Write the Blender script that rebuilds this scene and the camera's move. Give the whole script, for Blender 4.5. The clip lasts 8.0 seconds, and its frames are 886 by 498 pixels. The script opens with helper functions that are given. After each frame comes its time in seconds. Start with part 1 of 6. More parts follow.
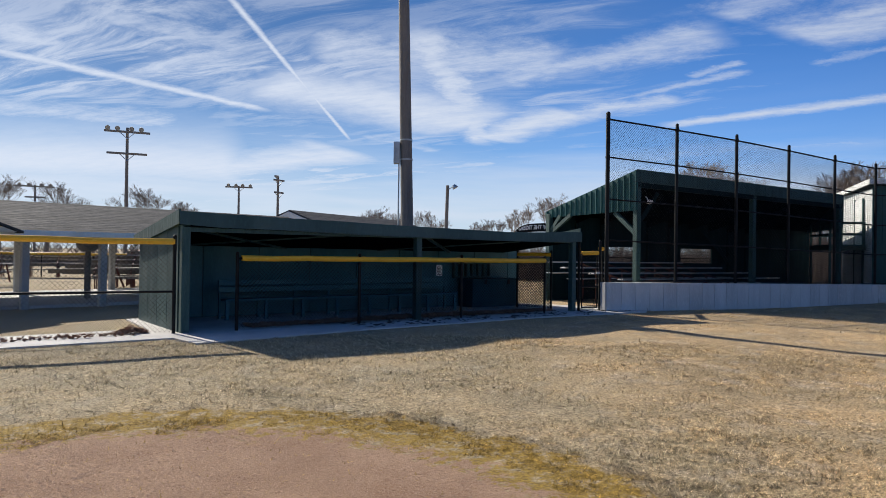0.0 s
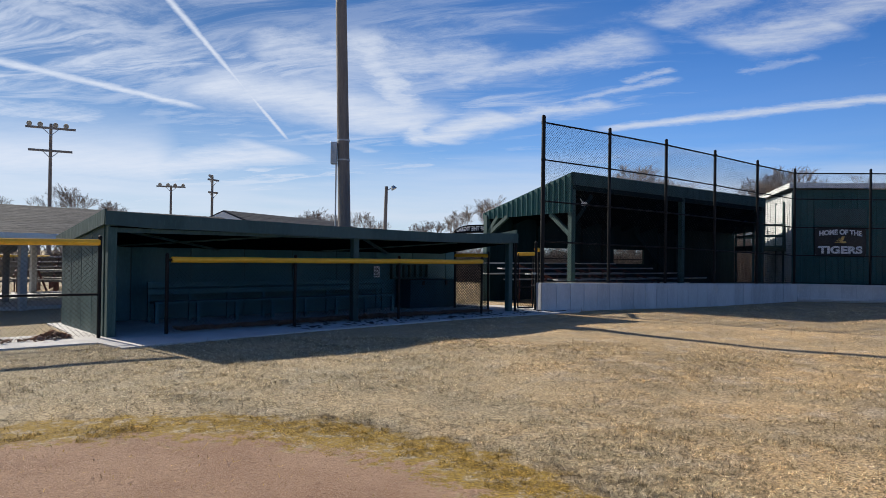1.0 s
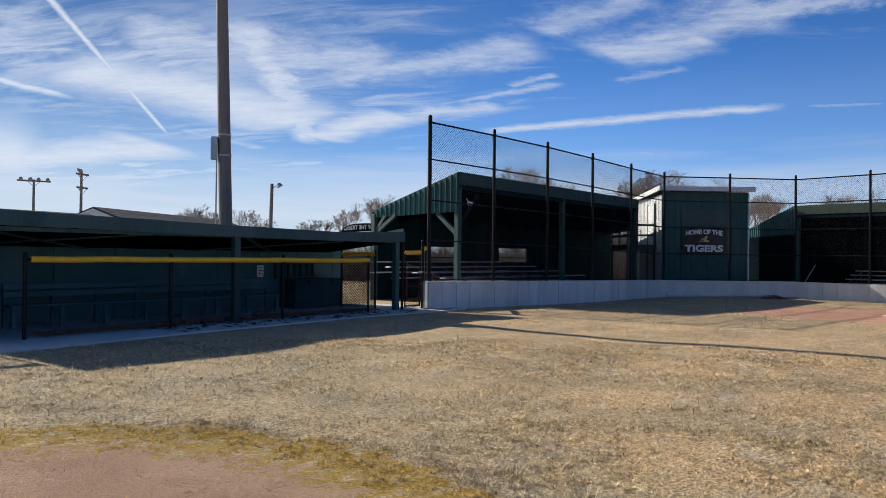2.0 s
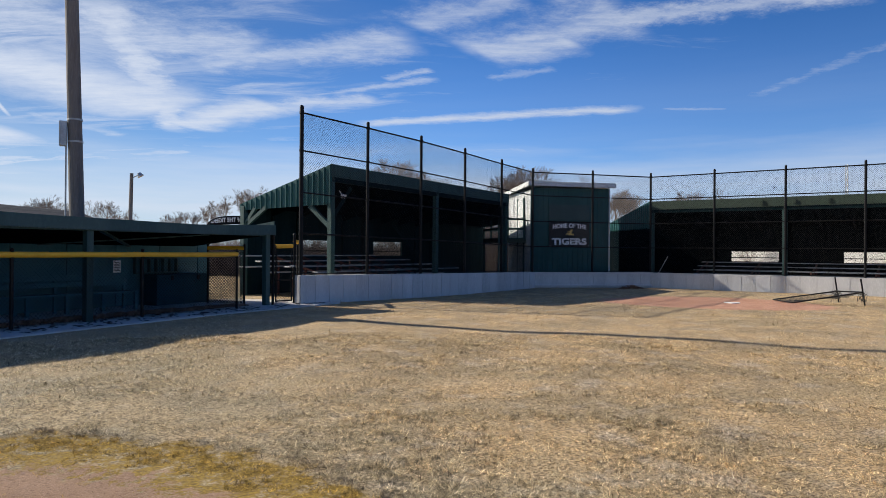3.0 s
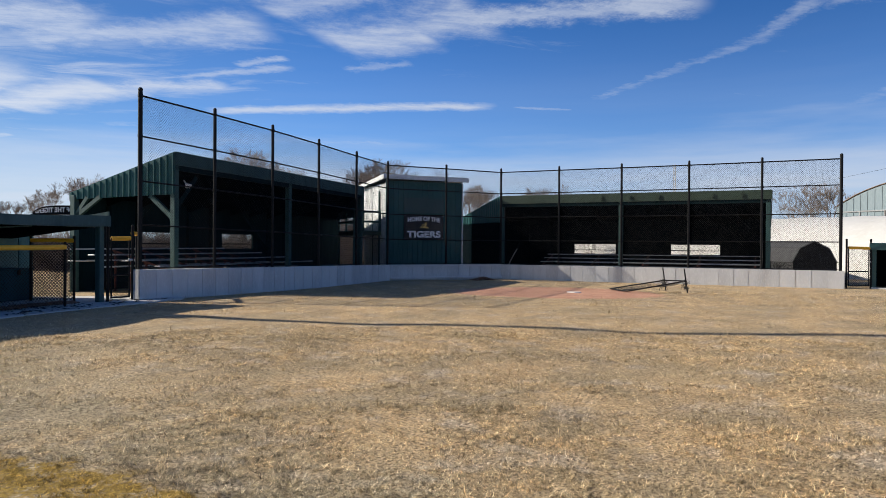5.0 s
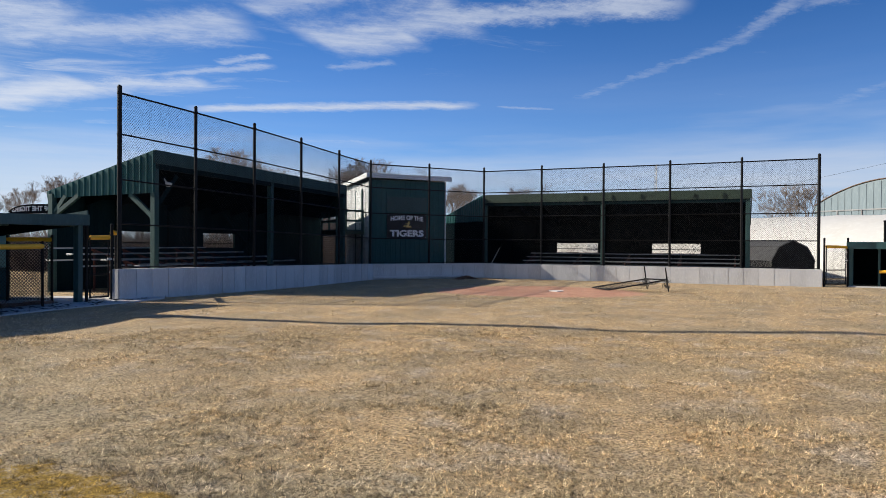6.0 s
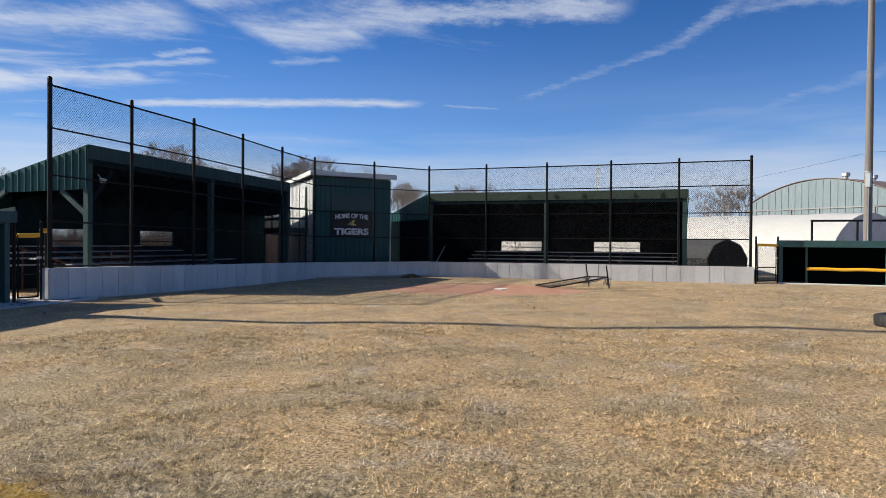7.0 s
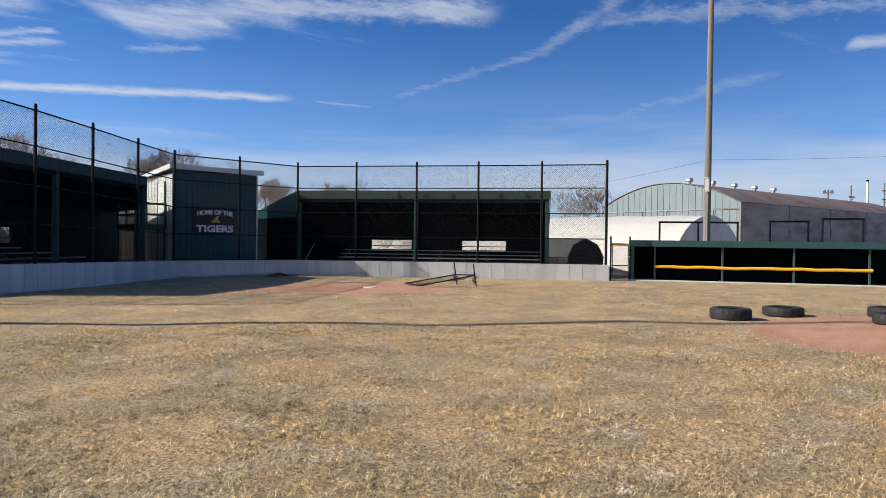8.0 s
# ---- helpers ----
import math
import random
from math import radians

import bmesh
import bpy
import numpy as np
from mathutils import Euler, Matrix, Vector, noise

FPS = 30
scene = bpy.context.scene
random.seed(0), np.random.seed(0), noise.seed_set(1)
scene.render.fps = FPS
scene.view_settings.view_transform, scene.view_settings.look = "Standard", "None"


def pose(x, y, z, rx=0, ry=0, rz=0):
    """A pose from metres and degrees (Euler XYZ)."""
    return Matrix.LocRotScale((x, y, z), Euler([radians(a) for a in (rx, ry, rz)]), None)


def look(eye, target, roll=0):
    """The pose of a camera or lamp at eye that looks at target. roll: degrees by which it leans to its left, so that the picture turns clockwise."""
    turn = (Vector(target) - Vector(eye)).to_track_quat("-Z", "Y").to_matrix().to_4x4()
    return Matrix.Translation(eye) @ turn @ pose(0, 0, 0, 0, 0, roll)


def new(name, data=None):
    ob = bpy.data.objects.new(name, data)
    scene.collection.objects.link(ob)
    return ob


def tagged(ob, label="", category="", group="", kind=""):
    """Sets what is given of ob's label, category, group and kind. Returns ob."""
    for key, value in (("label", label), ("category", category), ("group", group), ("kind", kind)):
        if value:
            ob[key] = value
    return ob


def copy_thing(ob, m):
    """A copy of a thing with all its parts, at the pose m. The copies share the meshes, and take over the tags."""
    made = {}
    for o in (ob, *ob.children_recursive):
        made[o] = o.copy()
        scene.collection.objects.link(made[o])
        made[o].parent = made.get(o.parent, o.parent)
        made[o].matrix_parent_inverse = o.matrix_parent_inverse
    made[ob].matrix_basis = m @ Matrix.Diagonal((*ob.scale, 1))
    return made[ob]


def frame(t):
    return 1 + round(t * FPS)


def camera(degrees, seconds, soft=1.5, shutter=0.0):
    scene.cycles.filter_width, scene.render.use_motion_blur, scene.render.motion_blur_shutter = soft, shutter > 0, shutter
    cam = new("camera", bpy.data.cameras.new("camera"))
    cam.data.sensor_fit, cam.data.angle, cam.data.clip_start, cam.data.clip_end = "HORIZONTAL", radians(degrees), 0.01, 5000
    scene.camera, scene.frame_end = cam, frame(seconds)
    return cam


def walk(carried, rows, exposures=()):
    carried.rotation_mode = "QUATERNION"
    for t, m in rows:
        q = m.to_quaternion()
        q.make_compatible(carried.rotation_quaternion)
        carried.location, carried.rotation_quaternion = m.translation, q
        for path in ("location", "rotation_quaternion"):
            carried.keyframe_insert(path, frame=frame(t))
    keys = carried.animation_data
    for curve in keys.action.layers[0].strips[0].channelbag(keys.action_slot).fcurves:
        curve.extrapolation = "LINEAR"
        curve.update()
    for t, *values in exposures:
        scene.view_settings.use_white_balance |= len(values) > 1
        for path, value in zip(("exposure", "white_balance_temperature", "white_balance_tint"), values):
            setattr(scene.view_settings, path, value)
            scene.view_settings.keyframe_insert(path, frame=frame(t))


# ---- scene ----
# camera: a person turning on the spot, phone at chest height
EYE = 1.42
cam = camera(64.88, 8.0, soft=0.7)
ROWS = [
    (0.0, 0.000, 0.000, 0.000, 0.00, 0.34, -0.82),
    (0.5, 0.019, -0.004, -0.001, -1.87, 0.45, -0.79),
    (1.0, 0.047, -0.007, -0.003, -4.96, 0.51, -0.75),
    (1.5, 0.082, -0.006, -0.007, -9.14, 0.56, -0.74),
    (2.8, 0.172, 0.005, -0.015, -22.21, 0.22, -0.41),
    (3.0, 0.183, 0.009, -0.014, -24.18, 0.09, -0.41),
    (3.5, 0.216, 0.009, -0.020, -28.67, -0.11, -0.39),
    (4.0, 0.250, -0.000, -0.021, -32.24, -0.32, -0.35),
    (4.5, 0.267, -0.005, -0.026, -34.64, -0.38, -0.37),
    (6.0, 0.279, -0.004, -0.027, -37.26, -0.47, -0.36),
    (6.5, 0.286, -0.004, -0.031, -38.82, -0.52, -0.35),
    (7.0, 0.298, -0.016, -0.033, -41.72, -0.57, -0.38),
    (7.5, 0.316, -0.034, -0.035, -46.28, -0.60, -0.50),
    (8.0, 0.334, -0.059, -0.035, -52.26, -0.60, -0.65),
]
walk(cam, [(t, pose(x, y, EYE + z, 90 + pitch, roll, yaw)) for t, x, y, z, yaw, pitch, roll in ROWS])

# ---- light ----
SUN_AZ = radians(-43.5)      # bearing of the sun from +y, clockwise positive
SUN_EL = radians(30.0)
to_sun = Vector((math.sin(SUN_AZ) * math.cos(SUN_EL), math.cos(SUN_AZ) * math.cos(SUN_EL), math.sin(SUN_EL)))
sun = new("sun", bpy.data.lights.new("sun", "SUN"))
sun.data.energy, sun.data.angle, sun.data.color = 5.0, radians(0.8), (1.0, 0.93, 0.82)
sun.matrix_world = look(to_sun * 100, (0, 0, 0))
scene.view_settings.exposure = 0.45


class Nodes:
    """Short hand for a node tree."""

    def __init__(self, tree):
        self.tree = tree

    def add(self, kind, inputs=(), **props):
        n = self.tree.nodes.new(kind)
        for k, v in props.items():
            setattr(n, k, v)
        for k, v in dict(inputs).items():
            if isinstance(v, bpy.types.NodeSocket):
                self.tree.links.new(v, n.inputs[k])
            else:
                n.inputs[k].default_value = v
        return n

    def math(self, op, a, b=0.0, c=0.0, clamp=False):
        return self.add("ShaderNodeMath", {0: a, 1: b, 2: c}, operation=op, use_clamp=clamp).outputs[0]

    def mix(self, fac, a, b, blend="MIX"):
        n = self.add("ShaderNodeMix", {0: fac, 6: a, 7: b}, data_type="RGBA", blend_type=blend)
        return n.outputs[2]

    def noise(self, vec, scale, detail=4.0, rough=0.55, dist=0.0, out=0):
        n = self.add("ShaderNodeTexNoise", {"Vector": vec, "Scale": scale, "Detail": detail, "Roughness": rough, "Distortion": dist})
        return n.outputs[out]

    def ramp(self, val, lo, hi, a=0.0, b=1.0):
        n = self.add("ShaderNodeMapRange", {0: val, 1: lo, 2: hi, 3: a, 4: b}, interpolation_type="SMOOTHSTEP")
        return n.outputs[0]


def rgb(r, g, b):
    return (r, g, b, 1.0)


# ---- world: blue winter sky with cirrus and vapour trails ----
world = bpy.data.worlds.new("world")
scene.world = world
world.use_nodes = True
world.node_tree.nodes.clear()
N = Nodes(world.node_tree)
sky = N.add("ShaderNodeTexSky", sky_type="NISHITA", sun_disc=False, sun_elevation=SUN_EL, sun_rotation=SUN_AZ, air_density=1.0, dust_density=0.1, ozone_density=4.0)
direction = N.add("ShaderNodeTexCoord").outputs["Generated"]
sep = N.add("ShaderNodeSeparateXYZ", {0: direction})
up = N.math("MAXIMUM", sep.outputs[2], 0.02)
flat = N.math("ADD", up, 0.06)
cu, cv = N.math("DIVIDE", sep.outputs[0], flat), N.math("DIVIDE", sep.outputs[1], flat)
plane = N.add("ShaderNodeCombineXYZ", {0: cu, 1: cv, 2: 0.0}).outputs[0]


def turned(vec, deg, sx, sy, off=(0, 0, 0)):
    r = N.add("ShaderNodeMapping", {"Vector": vec, "Rotation": (0, 0, radians(deg)), "Scale": (1, 1, 1)}).outputs[0]
    return N.add("ShaderNodeMapping", {"Vector": r, "Scale": (sx, sy, 1), "Location": off}).outputs[0]


warp = N.noise(plane, 0.55, 3.0, 0.5, out=1)
wv = N.add("ShaderNodeVectorMath", {0: warp, 1: (0.5, 0.5, 0.5)}, operation="SUBTRACT").outputs[0]
wv = N.add("ShaderNodeVectorMath", {0: wv, 3: 0.9}, operation="SCALE").outputs[0]
bent = N.add("ShaderNodeVectorMath", {0: plane, 1: wv}, operation="ADD").outputs[0]
big = N.noise(turned(bent, 20, 0.35, 0.8), 0.62, 5.0, 0.5)
wisp = N.noise(turned(bent, 26, 0.7, 2.6), 1.7, 10.0, 0.68, 0.5)
# more cloud towards the sun's side
side = N.math("SUBTRACT", N.math("MULTIPLY", sep.outputs[1], 0.5), N.math("MULTIPLY", sep.outputs[0], 0.866))
cover = N.ramp(side, -0.25, 0.70, -0.20, 0.07)
body_c = N.ramp(N.math("ADD", big, cover), 0.43, 0.66)
strand = N.ramp(N.math("ADD", wisp, N.math("MULTIPLY", cover, 0.6)), 0.38, 0.66)
clouds = N.math("ADD", N.math("MULTIPLY", N.math("MULTIPLY", body_c, 0.85), N.math("ADD", N.math("MULTIPLY", strand, 0.85), 0.15)), N.math("MULTIPLY", N.math("POWER", strand, 2.0), 0.30), clamp=True)


def trail(p, q, width, strength, rag, coarse=1.0, fade=0.12):
    """A vapour trail on the cloud plane from p to q."""
    dx, dy = q[0] - p[0], q[1] - p[1]
    length = math.hypot(dx, dy)
    ux, uy = dx / length, dy / length
    rel = N.add("ShaderNodeVectorMath", {0: plane, 1: (p[0], p[1], 0)}, operation="SUBTRACT").outputs[0]
    along = N.add("ShaderNodeVectorMath", {0: rel, 1: (ux / length, uy / length, 0)}, operation="DOT_PRODUCT").outputs[1]
    across = N.add("ShaderNodeVectorMath", {0: rel, 1: (-uy, ux, 0)}, operation="DOT_PRODUCT").outputs[1]
    wob = N.math("MULTIPLY", N.math("SUBTRACT", N.noise(plane, 5.0 / max(width * 8, 0.2), 8.0, 0.72), 0.5), rag * 1.5)
    d = N.math("ABSOLUTE", N.math("ADD", across, wob))
    m = N.math("POWER", N.ramp(d, 0.0, width * 1.35, 1.0, 0.0), 1.4)
    a = N.math("MULTIPLY", N.ramp(along, -fade, fade * 0.5), N.ramp(along, 1 - fade * 0.5, 1 + fade, 1.0, 0.0))
    grain = N.ramp(N.noise(turned(plane, 26, 1.0, 3.0), 4.0, 8.0, 0.7), 0.25, 0.68, 0.25, 1.0)
    grain = N.math("ADD", N.math("MULTIPLY", grain, coarse), 1.0 - coarse)
    return N.math("MULTIPLY", N.math("MULTIPLY", m, a), N.math("MULTIPLY", grain, strength))


TRAILS = [
    ((-0.726, 2.318), (-0.617, 4.424), 0.022, 1.0, 0.012, 0.25),
    ((-1.854, 2.774), (-1.0, 3.747), 0.085, 1.0, 0.08, 0.35),
    ((1.297, 3.944), (2.418, 3.025), 0.12, 0.95, 0.14, 0.5),
    ((2.8, 2.5), (2.606, 1.482), 0.060, 0.28, 0.14, 0.9),
    ((2.606, 1.5), (2.277, 1.007), 0.055, 0.36, 0.12, 0.9),
    ((1.283, 2.559), (1.617, 2.026), 0.26, 0.75, 0.5, 0.85),
    ((1.562, 2.089), (2.112, 1.467), 0.13, 0.75, 0.3, 0.6),
    ((0.975, 2.412), (1.148, 2.035), 0.16, 0.6, 0.3, 0.7),
    ((2.396, 1.123), (2.814, 0.241), 0.1, 0.38, 0.3, 0.9),
    ((3.851, 1.734), (3.434, 0.774), 0.14, 0.28, 0.22, 0.8),
    ((3.167, 0.422), (3.246, 0.204), 0.1, 0.75, 0.12, 0.5),
    ((2.595, 2.909), (2.865, 2.761), 0.04, 0.4, 0.06, 0.6),
    ((1.527, 2.864), (1.693, 2.62), 0.07, 0.4, 0.15, 0.8),
    ((1.09, 3.082), (1.213, 2.873), 0.05, 0.6, 0.1, 0.6),
    ((0.273, 4.433), (0.655, 3.741), 0.3, 1.0, 0.3, 0.35),
    ((0.614, 3.861), (1.135, 3.447), 0.18, 0.85, 0.3, 0.5),
    ((0.929, 3.41), (1.28, 3.001), 0.06, 0.6, 0.1, 0.6),
    ((-3.717, 4.907), (-1.613, 5.464), 1.9, 1.0, 0.7, 0.15),
    ((-2.001, 5.686), (-0.686, 4.864), 0.7, 1.0, 0.7, 0.25),
    ((-2.523, 3.519), (-1.594, 4.061), 0.32, 0.75, 0.5, 0.7),
    ((-0.834, 3.276), (0.185, 4.065), 0.6, 1.0, 0.6, 0.3),
    ((-0.095, 2.648), (0.242, 4.516), 0.16, 0.95, 0.25, 0.4),
    ((-0.514, 2.827), (0.424, 2.968), 0.34, 0.8, 0.6, 0.7),
    ((0.25, 3.207), (0.991, 2.621), 0.22, 0.75, 0.4, 0.7),
    ((-1.231, 2.394), (-0.831, 2.815), 0.16, 0.65, 0.3, 0.8),
    ((-1.614, 2.416), (-1.622, 2.762), 0.22, 0.85, 0.3, 0.6),
    ((1.361, 2.597), (1.544, 2.278), 0.22, 0.8, 0.3, 0.6),
    ((0.004, 5.467), (0.373, 5.229), 0.13, 0.7, 0.2, 0.5),
    ((-0.513, 4.396), (-0.055, 4.84), 0.1, 0.6, 0.15, 0.6),
    ((0.788, 5.523), (1.317, 5.138), 0.3, 0.5, 0.4, 0.7),
    ((0.916, 5.623), (1.712, 4.669), 0.2, 0.5, 0.4, 0.8),
    ((1.768, 4.594), (2.642, 4.204), 0.16, 0.45, 0.4, 0.8),
]
clouds = N.math("MULTIPLY", clouds, 0.8)
for tr in TRAILS:
    clouds = N.math("MAXIMUM", clouds, trail(*tr))
low = N.math("MAXIMUM", N.ramp(sep.outputs[2], 0.0, 0.32, 0.34, 0.0), N.ramp(N.math("ADD", sep.outputs[2], N.math("MULTIPLY", N.math("SUBTRACT", N.noise(N.add("ShaderNodeMapping", {"Vector": direction, "Scale": (1.0, 1.0, 9.0)}).outputs[0], 3.0, 6.0), 0.5), 0.10)), 0.07, 0.19, 0.95, 0.0))          # pale band of far cloud at the horizon
clouds = N.math("MAXIMUM", clouds, N.math("MULTIPLY", low, N.ramp(N.noise(N.add("ShaderNodeMapping", {"Vector": direction, "Scale": (1.0, 1.0, 12.0)}).outputs[0], 2.5, 5.0), 0.3, 0.75, 0.65, 1.0)))
clouds = N.math("MULTIPLY", clouds, N.ramp(sep.outputs[2], -0.02, 0.01), clamp=True)
blue = N.add("ShaderNodeVectorMath", {0: sky.outputs[0], 3: 0.060}, operation="SCALE").outputs[0]
warmth = N.ramp(side, -0.2, 1.0, 0.50, 0.60)
white = N.add("ShaderNodeVectorMath", {0: (0.92, 1.0, 1.15), 3: warmth}, operation="SCALE").outputs[0]
blue = N.mix(1.0, blue, N.mix(N.ramp(side, -0.1, 0.75), rgb(0.49, 1.0, 1.66), rgb(0.66, 1.0, 1.38)), "MULTIPLY")
blue = N.add("ShaderNodeVectorMath", {0: blue, 3: N.math("MULTIPLY", N.ramp(side, 0.0, 0.95, 1.0, 0.58), N.math("MULTIPLY", N.ramp(side, -0.9, 0.1, 0.82, 1.0), N.ramp(sep.outputs[2], 0.05, 0.36, 1.10, 0.86)))}, operation="SCALE").outputs[0]
colour = N.mix(N.math("MULTIPLY", clouds, 0.92), blue, white)
bg = N.add("ShaderNodeBackground", {"Color": colour, "Strength": 1.0})
out = N.add("ShaderNodeOutputWorld", {"Surface": bg.outputs[0]})


# ---- materials ----
def material(name):
    m = bpy.data.materials.new(name)
    m.use_nodes = True
    m.node_tree.nodes.clear()
    n = Nodes(m.node_tree)
    b = n.add("ShaderNodeBsdfPrincipled")
    n.add("ShaderNodeOutputMaterial", {"Surface": b.outputs[0]})
    return m, n, b


def surface(name, base, dark=None, light=None, rough=0.7, metal=0.0, scale=2.0, grain=40.0, bump=0.2, stretch=(1, 1, 1), vary=0.0, stain=0.5, spec=0.5):
    """A painted, wooden, metal or mineral surface: base colour, stains at one scale, grain at another."""
    m, n, b = material(name)
    dark = dark or tuple(c * 0.6 for c in base)
    light = light or tuple(min(1, c * 1.3) for c in base)
    co = n.add("ShaderNodeTexCoord").outputs["Object"]
    co = n.add("ShaderNodeMapping", {"Vector": co, "Scale": stretch}).outputs[0]
    info = n.add("ShaderNodeObjectInfo")
    co = n.add("ShaderNodeVectorMath", {0: co, 1: n.add("ShaderNodeVectorMath", {0: (7.1, 3.7, 5.3), 3: n.math("MULTIPLY", info.outputs["Random"], 9.0)}, operation="SCALE").outputs[0]}, operation="ADD").outputs[0]
    large = n.noise(co, scale, 5.0, 0.6)
    fine = n.noise(co, grain, 4.0, 0.6)
    col = n.mix(n.ramp(large, 0.38, 0.68, 0.0, stain), rgb(*base), rgb(*dark))
    col = n.mix(n.ramp(fine, 0.45, 0.75, 0.0, 0.6), col, rgb(*light))
    if vary:
        k = n.math("ADD", n.math("MULTIPLY", info.outputs["Random"], vary * 2), 1.0 - vary)
        hsv = n.add("ShaderNodeHueSaturation", {"Value": k, "Color": col})
        col = hsv.outputs[0]
    n.tree.links.new(col, b.inputs["Base Color"])
    n.tree.links.new(n.ramp(large, 0.3, 0.7, max(0.05, rough - 0.12), min(1, rough + 0.12)), b.inputs["Roughness"])
    b.inputs["Metallic"].default_value = metal
    b.inputs["Specular IOR Level"].default_value = spec
    h = n.math("ADD", n.math("MULTIPLY", fine, 0.5), n.math("MULTIPLY", large, 0.5))
    bp = n.add("ShaderNodeBump", {"Height": h, "Strength": bump, "Distance": 0.02})
    n.tree.links.new(bp.outputs[0], b.inputs["Normal"])
    return m


GREEN = surface("green_paint", (0.019, 0.064, 0.066), (0.012, 0.042, 0.044), (0.030, 0.088, 0.088), 0.55, scale=1.5, grain=25, stretch=(1, 1, 0.35), vary=0.10)
GREEN_WOOD = surface("weathered_green_wood", (0.024, 0.074, 0.070), (0.016, 0.045, 0.043), (0.066, 0.122, 0.113), 0.65, scale=3, grain=30, stretch=(4, 4, 0.4), vary=0.15)
GREEN_METAL = surface("green_sheet_metal", (0.015, 0.088, 0.088), (0.011, 0.064, 0.064), (0.025, 0.112, 0.110), 0.5, spec=0.3, scale=1.2, grain=12, bump=0.08, vary=0.06)
# green paint darkened so that boards inside the stands look shaded
GREEN_SHADED = surface("shaded_green_boards", (0.0055, 0.0185, 0.0215), (0.004, 0.012, 0.014), (0.010, 0.028, 0.031), 0.85, spec=0.08, scale=2, grain=25, stretch=(3, 3, 0.4), vary=0.2)
# bluer green, brightened in the colour to lighten the dugout's shaded inside
GREEN_LIFTED = surface("lifted_blue_green_boards", (0.023, 0.120, 0.148), (0.016, 0.085, 0.106), (0.034, 0.155, 0.185), 0.6, scale=1.5, grain=25, stretch=(1, 1, 0.35), vary=0.10)
# near-black that puts deep shade into the colour, under roofs and inside
SHADE_BLACK = surface("shade_black_boards", (0.0036, 0.0072, 0.0095), None, None, 0.9, spec=0.0, scale=2, grain=20)
MOSSY = surface("faded_green_fascia", (0.038, 0.064, 0.042), (0.024, 0.04, 0.026), (0.066, 0.094, 0.06), 0.6, scale=2.2, grain=18, vary=0.1)
BLACK = surface("black_vinyl_coating", (0.0040, 0.0042, 0.0052), (0.003, 0.003, 0.0035), (0.007, 0.007, 0.008), 0.5, scale=4, grain=40, bump=0.05, spec=0.2)
YELLOW = surface("yellow_plastic_cap", (0.88, 0.46, 0.02), (0.68, 0.33, 0.015), (0.92, 0.54, 0.05), 0.45, scale=1.5, grain=14, bump=0.05)
CONCRETE = surface("pale_concrete", (0.565, 0.56, 0.55), (0.40, 0.395, 0.39), (0.66, 0.655, 0.64), 0.85, scale=1.1, grain=30, bump=0.25, stretch=(1, 1, 0.3), vary=0.05, stain=0.7)
SLAB = surface("worn_concrete_slab", (0.56, 0.54, 0.51), (0.40, 0.38, 0.35), (0.66, 0.64, 0.61), 0.9, scale=1.3, grain=45, bump=0.3, stain=0.6)
WHITE = surface("white_painted_siding", (0.74, 0.74, 0.72), (0.6, 0.6, 0.58), (0.82, 0.82, 0.8), 0.6, scale=1.2, grain=20, bump=0.08, stretch=(1, 1, 0.3))
ALU = surface("dull_aluminium", (0.50, 0.51, 0.52), (0.34, 0.35, 0.36), (0.66, 0.66, 0.66), 0.42, metal=0.85, scale=3, grain=40, bump=0.05, stretch=(0.3, 3, 3))
POLE_WOOD = surface("grey_utility_pole_wood", (0.19, 0.17, 0.152), (0.115, 0.10, 0.09), (0.31, 0.28, 0.255), 0.85, scale=1.5, grain=22, bump=0.5, stretch=(5, 5, 0.25))
GALV = surface("galvanised_steel", (0.42, 0.44, 0.45), (0.3, 0.31, 0.32), (0.55, 0.56, 0.56), 0.5, metal=0.7, scale=4, grain=30, bump=0.05)
RUBBER = surface("tyre_rubber", (0.014, 0.014, 0.015), (0.01, 0.01, 0.01), (0.05, 0.045, 0.04), 0.75, scale=6, grain=50, bump=0.3)
SHINGLE = surface("grey_roof_shingles", (0.066, 0.067, 0.070), (0.042, 0.043, 0.046), (0.115, 0.112, 0.11), 0.95, spec=0.1, scale=5.0, grain=16, bump=0.4, vary=0.18)
BARK = surface("winter_bark", (0.21, 0.175, 0.15), (0.13, 0.105, 0.09), (0.30, 0.255, 0.22), 0.9, scale=4, grain=25, bump=0.4)
TARP = surface("white_membrane", (0.62, 0.60, 0.55), (0.54, 0.51, 0.45), (0.68, 0.66, 0.61), 0.6, scale=0.4, grain=4, bump=0.15, spec=0.3)
# white membrane greyed for the end that faces away from the sun
TARP_SHADED = surface("shaded_membrane_end", (0.56, 0.55, 0.54), None, None, 0.7, scale=0.8, grain=8, bump=0.1)
HANGAR = surface("pale_blue_sheet_metal", (0.175, 0.228, 0.250), (0.135, 0.18, 0.20), (0.23, 0.285, 0.305), 0.5, metal=0.1, scale=0.7, grain=8, bump=0.06, stretch=(1, 1, 0.25))
RUST = surface("rusty_sheet_roof", (0.22, 0.165, 0.135), (0.14, 0.085, 0.06), (0.36, 0.30, 0.26), 0.7, metal=0.1, scale=0.35, grain=5, bump=0.1, stain=0.8)
BLOCK = surface("grey_block_wall", (0.27, 0.285, 0.29), (0.15, 0.12, 0.11), (0.36, 0.37, 0.37), 0.9, scale=0.6, grain=10, bump=0.3, stretch=(0.4, 0.4, 1.6), stain=0.9)
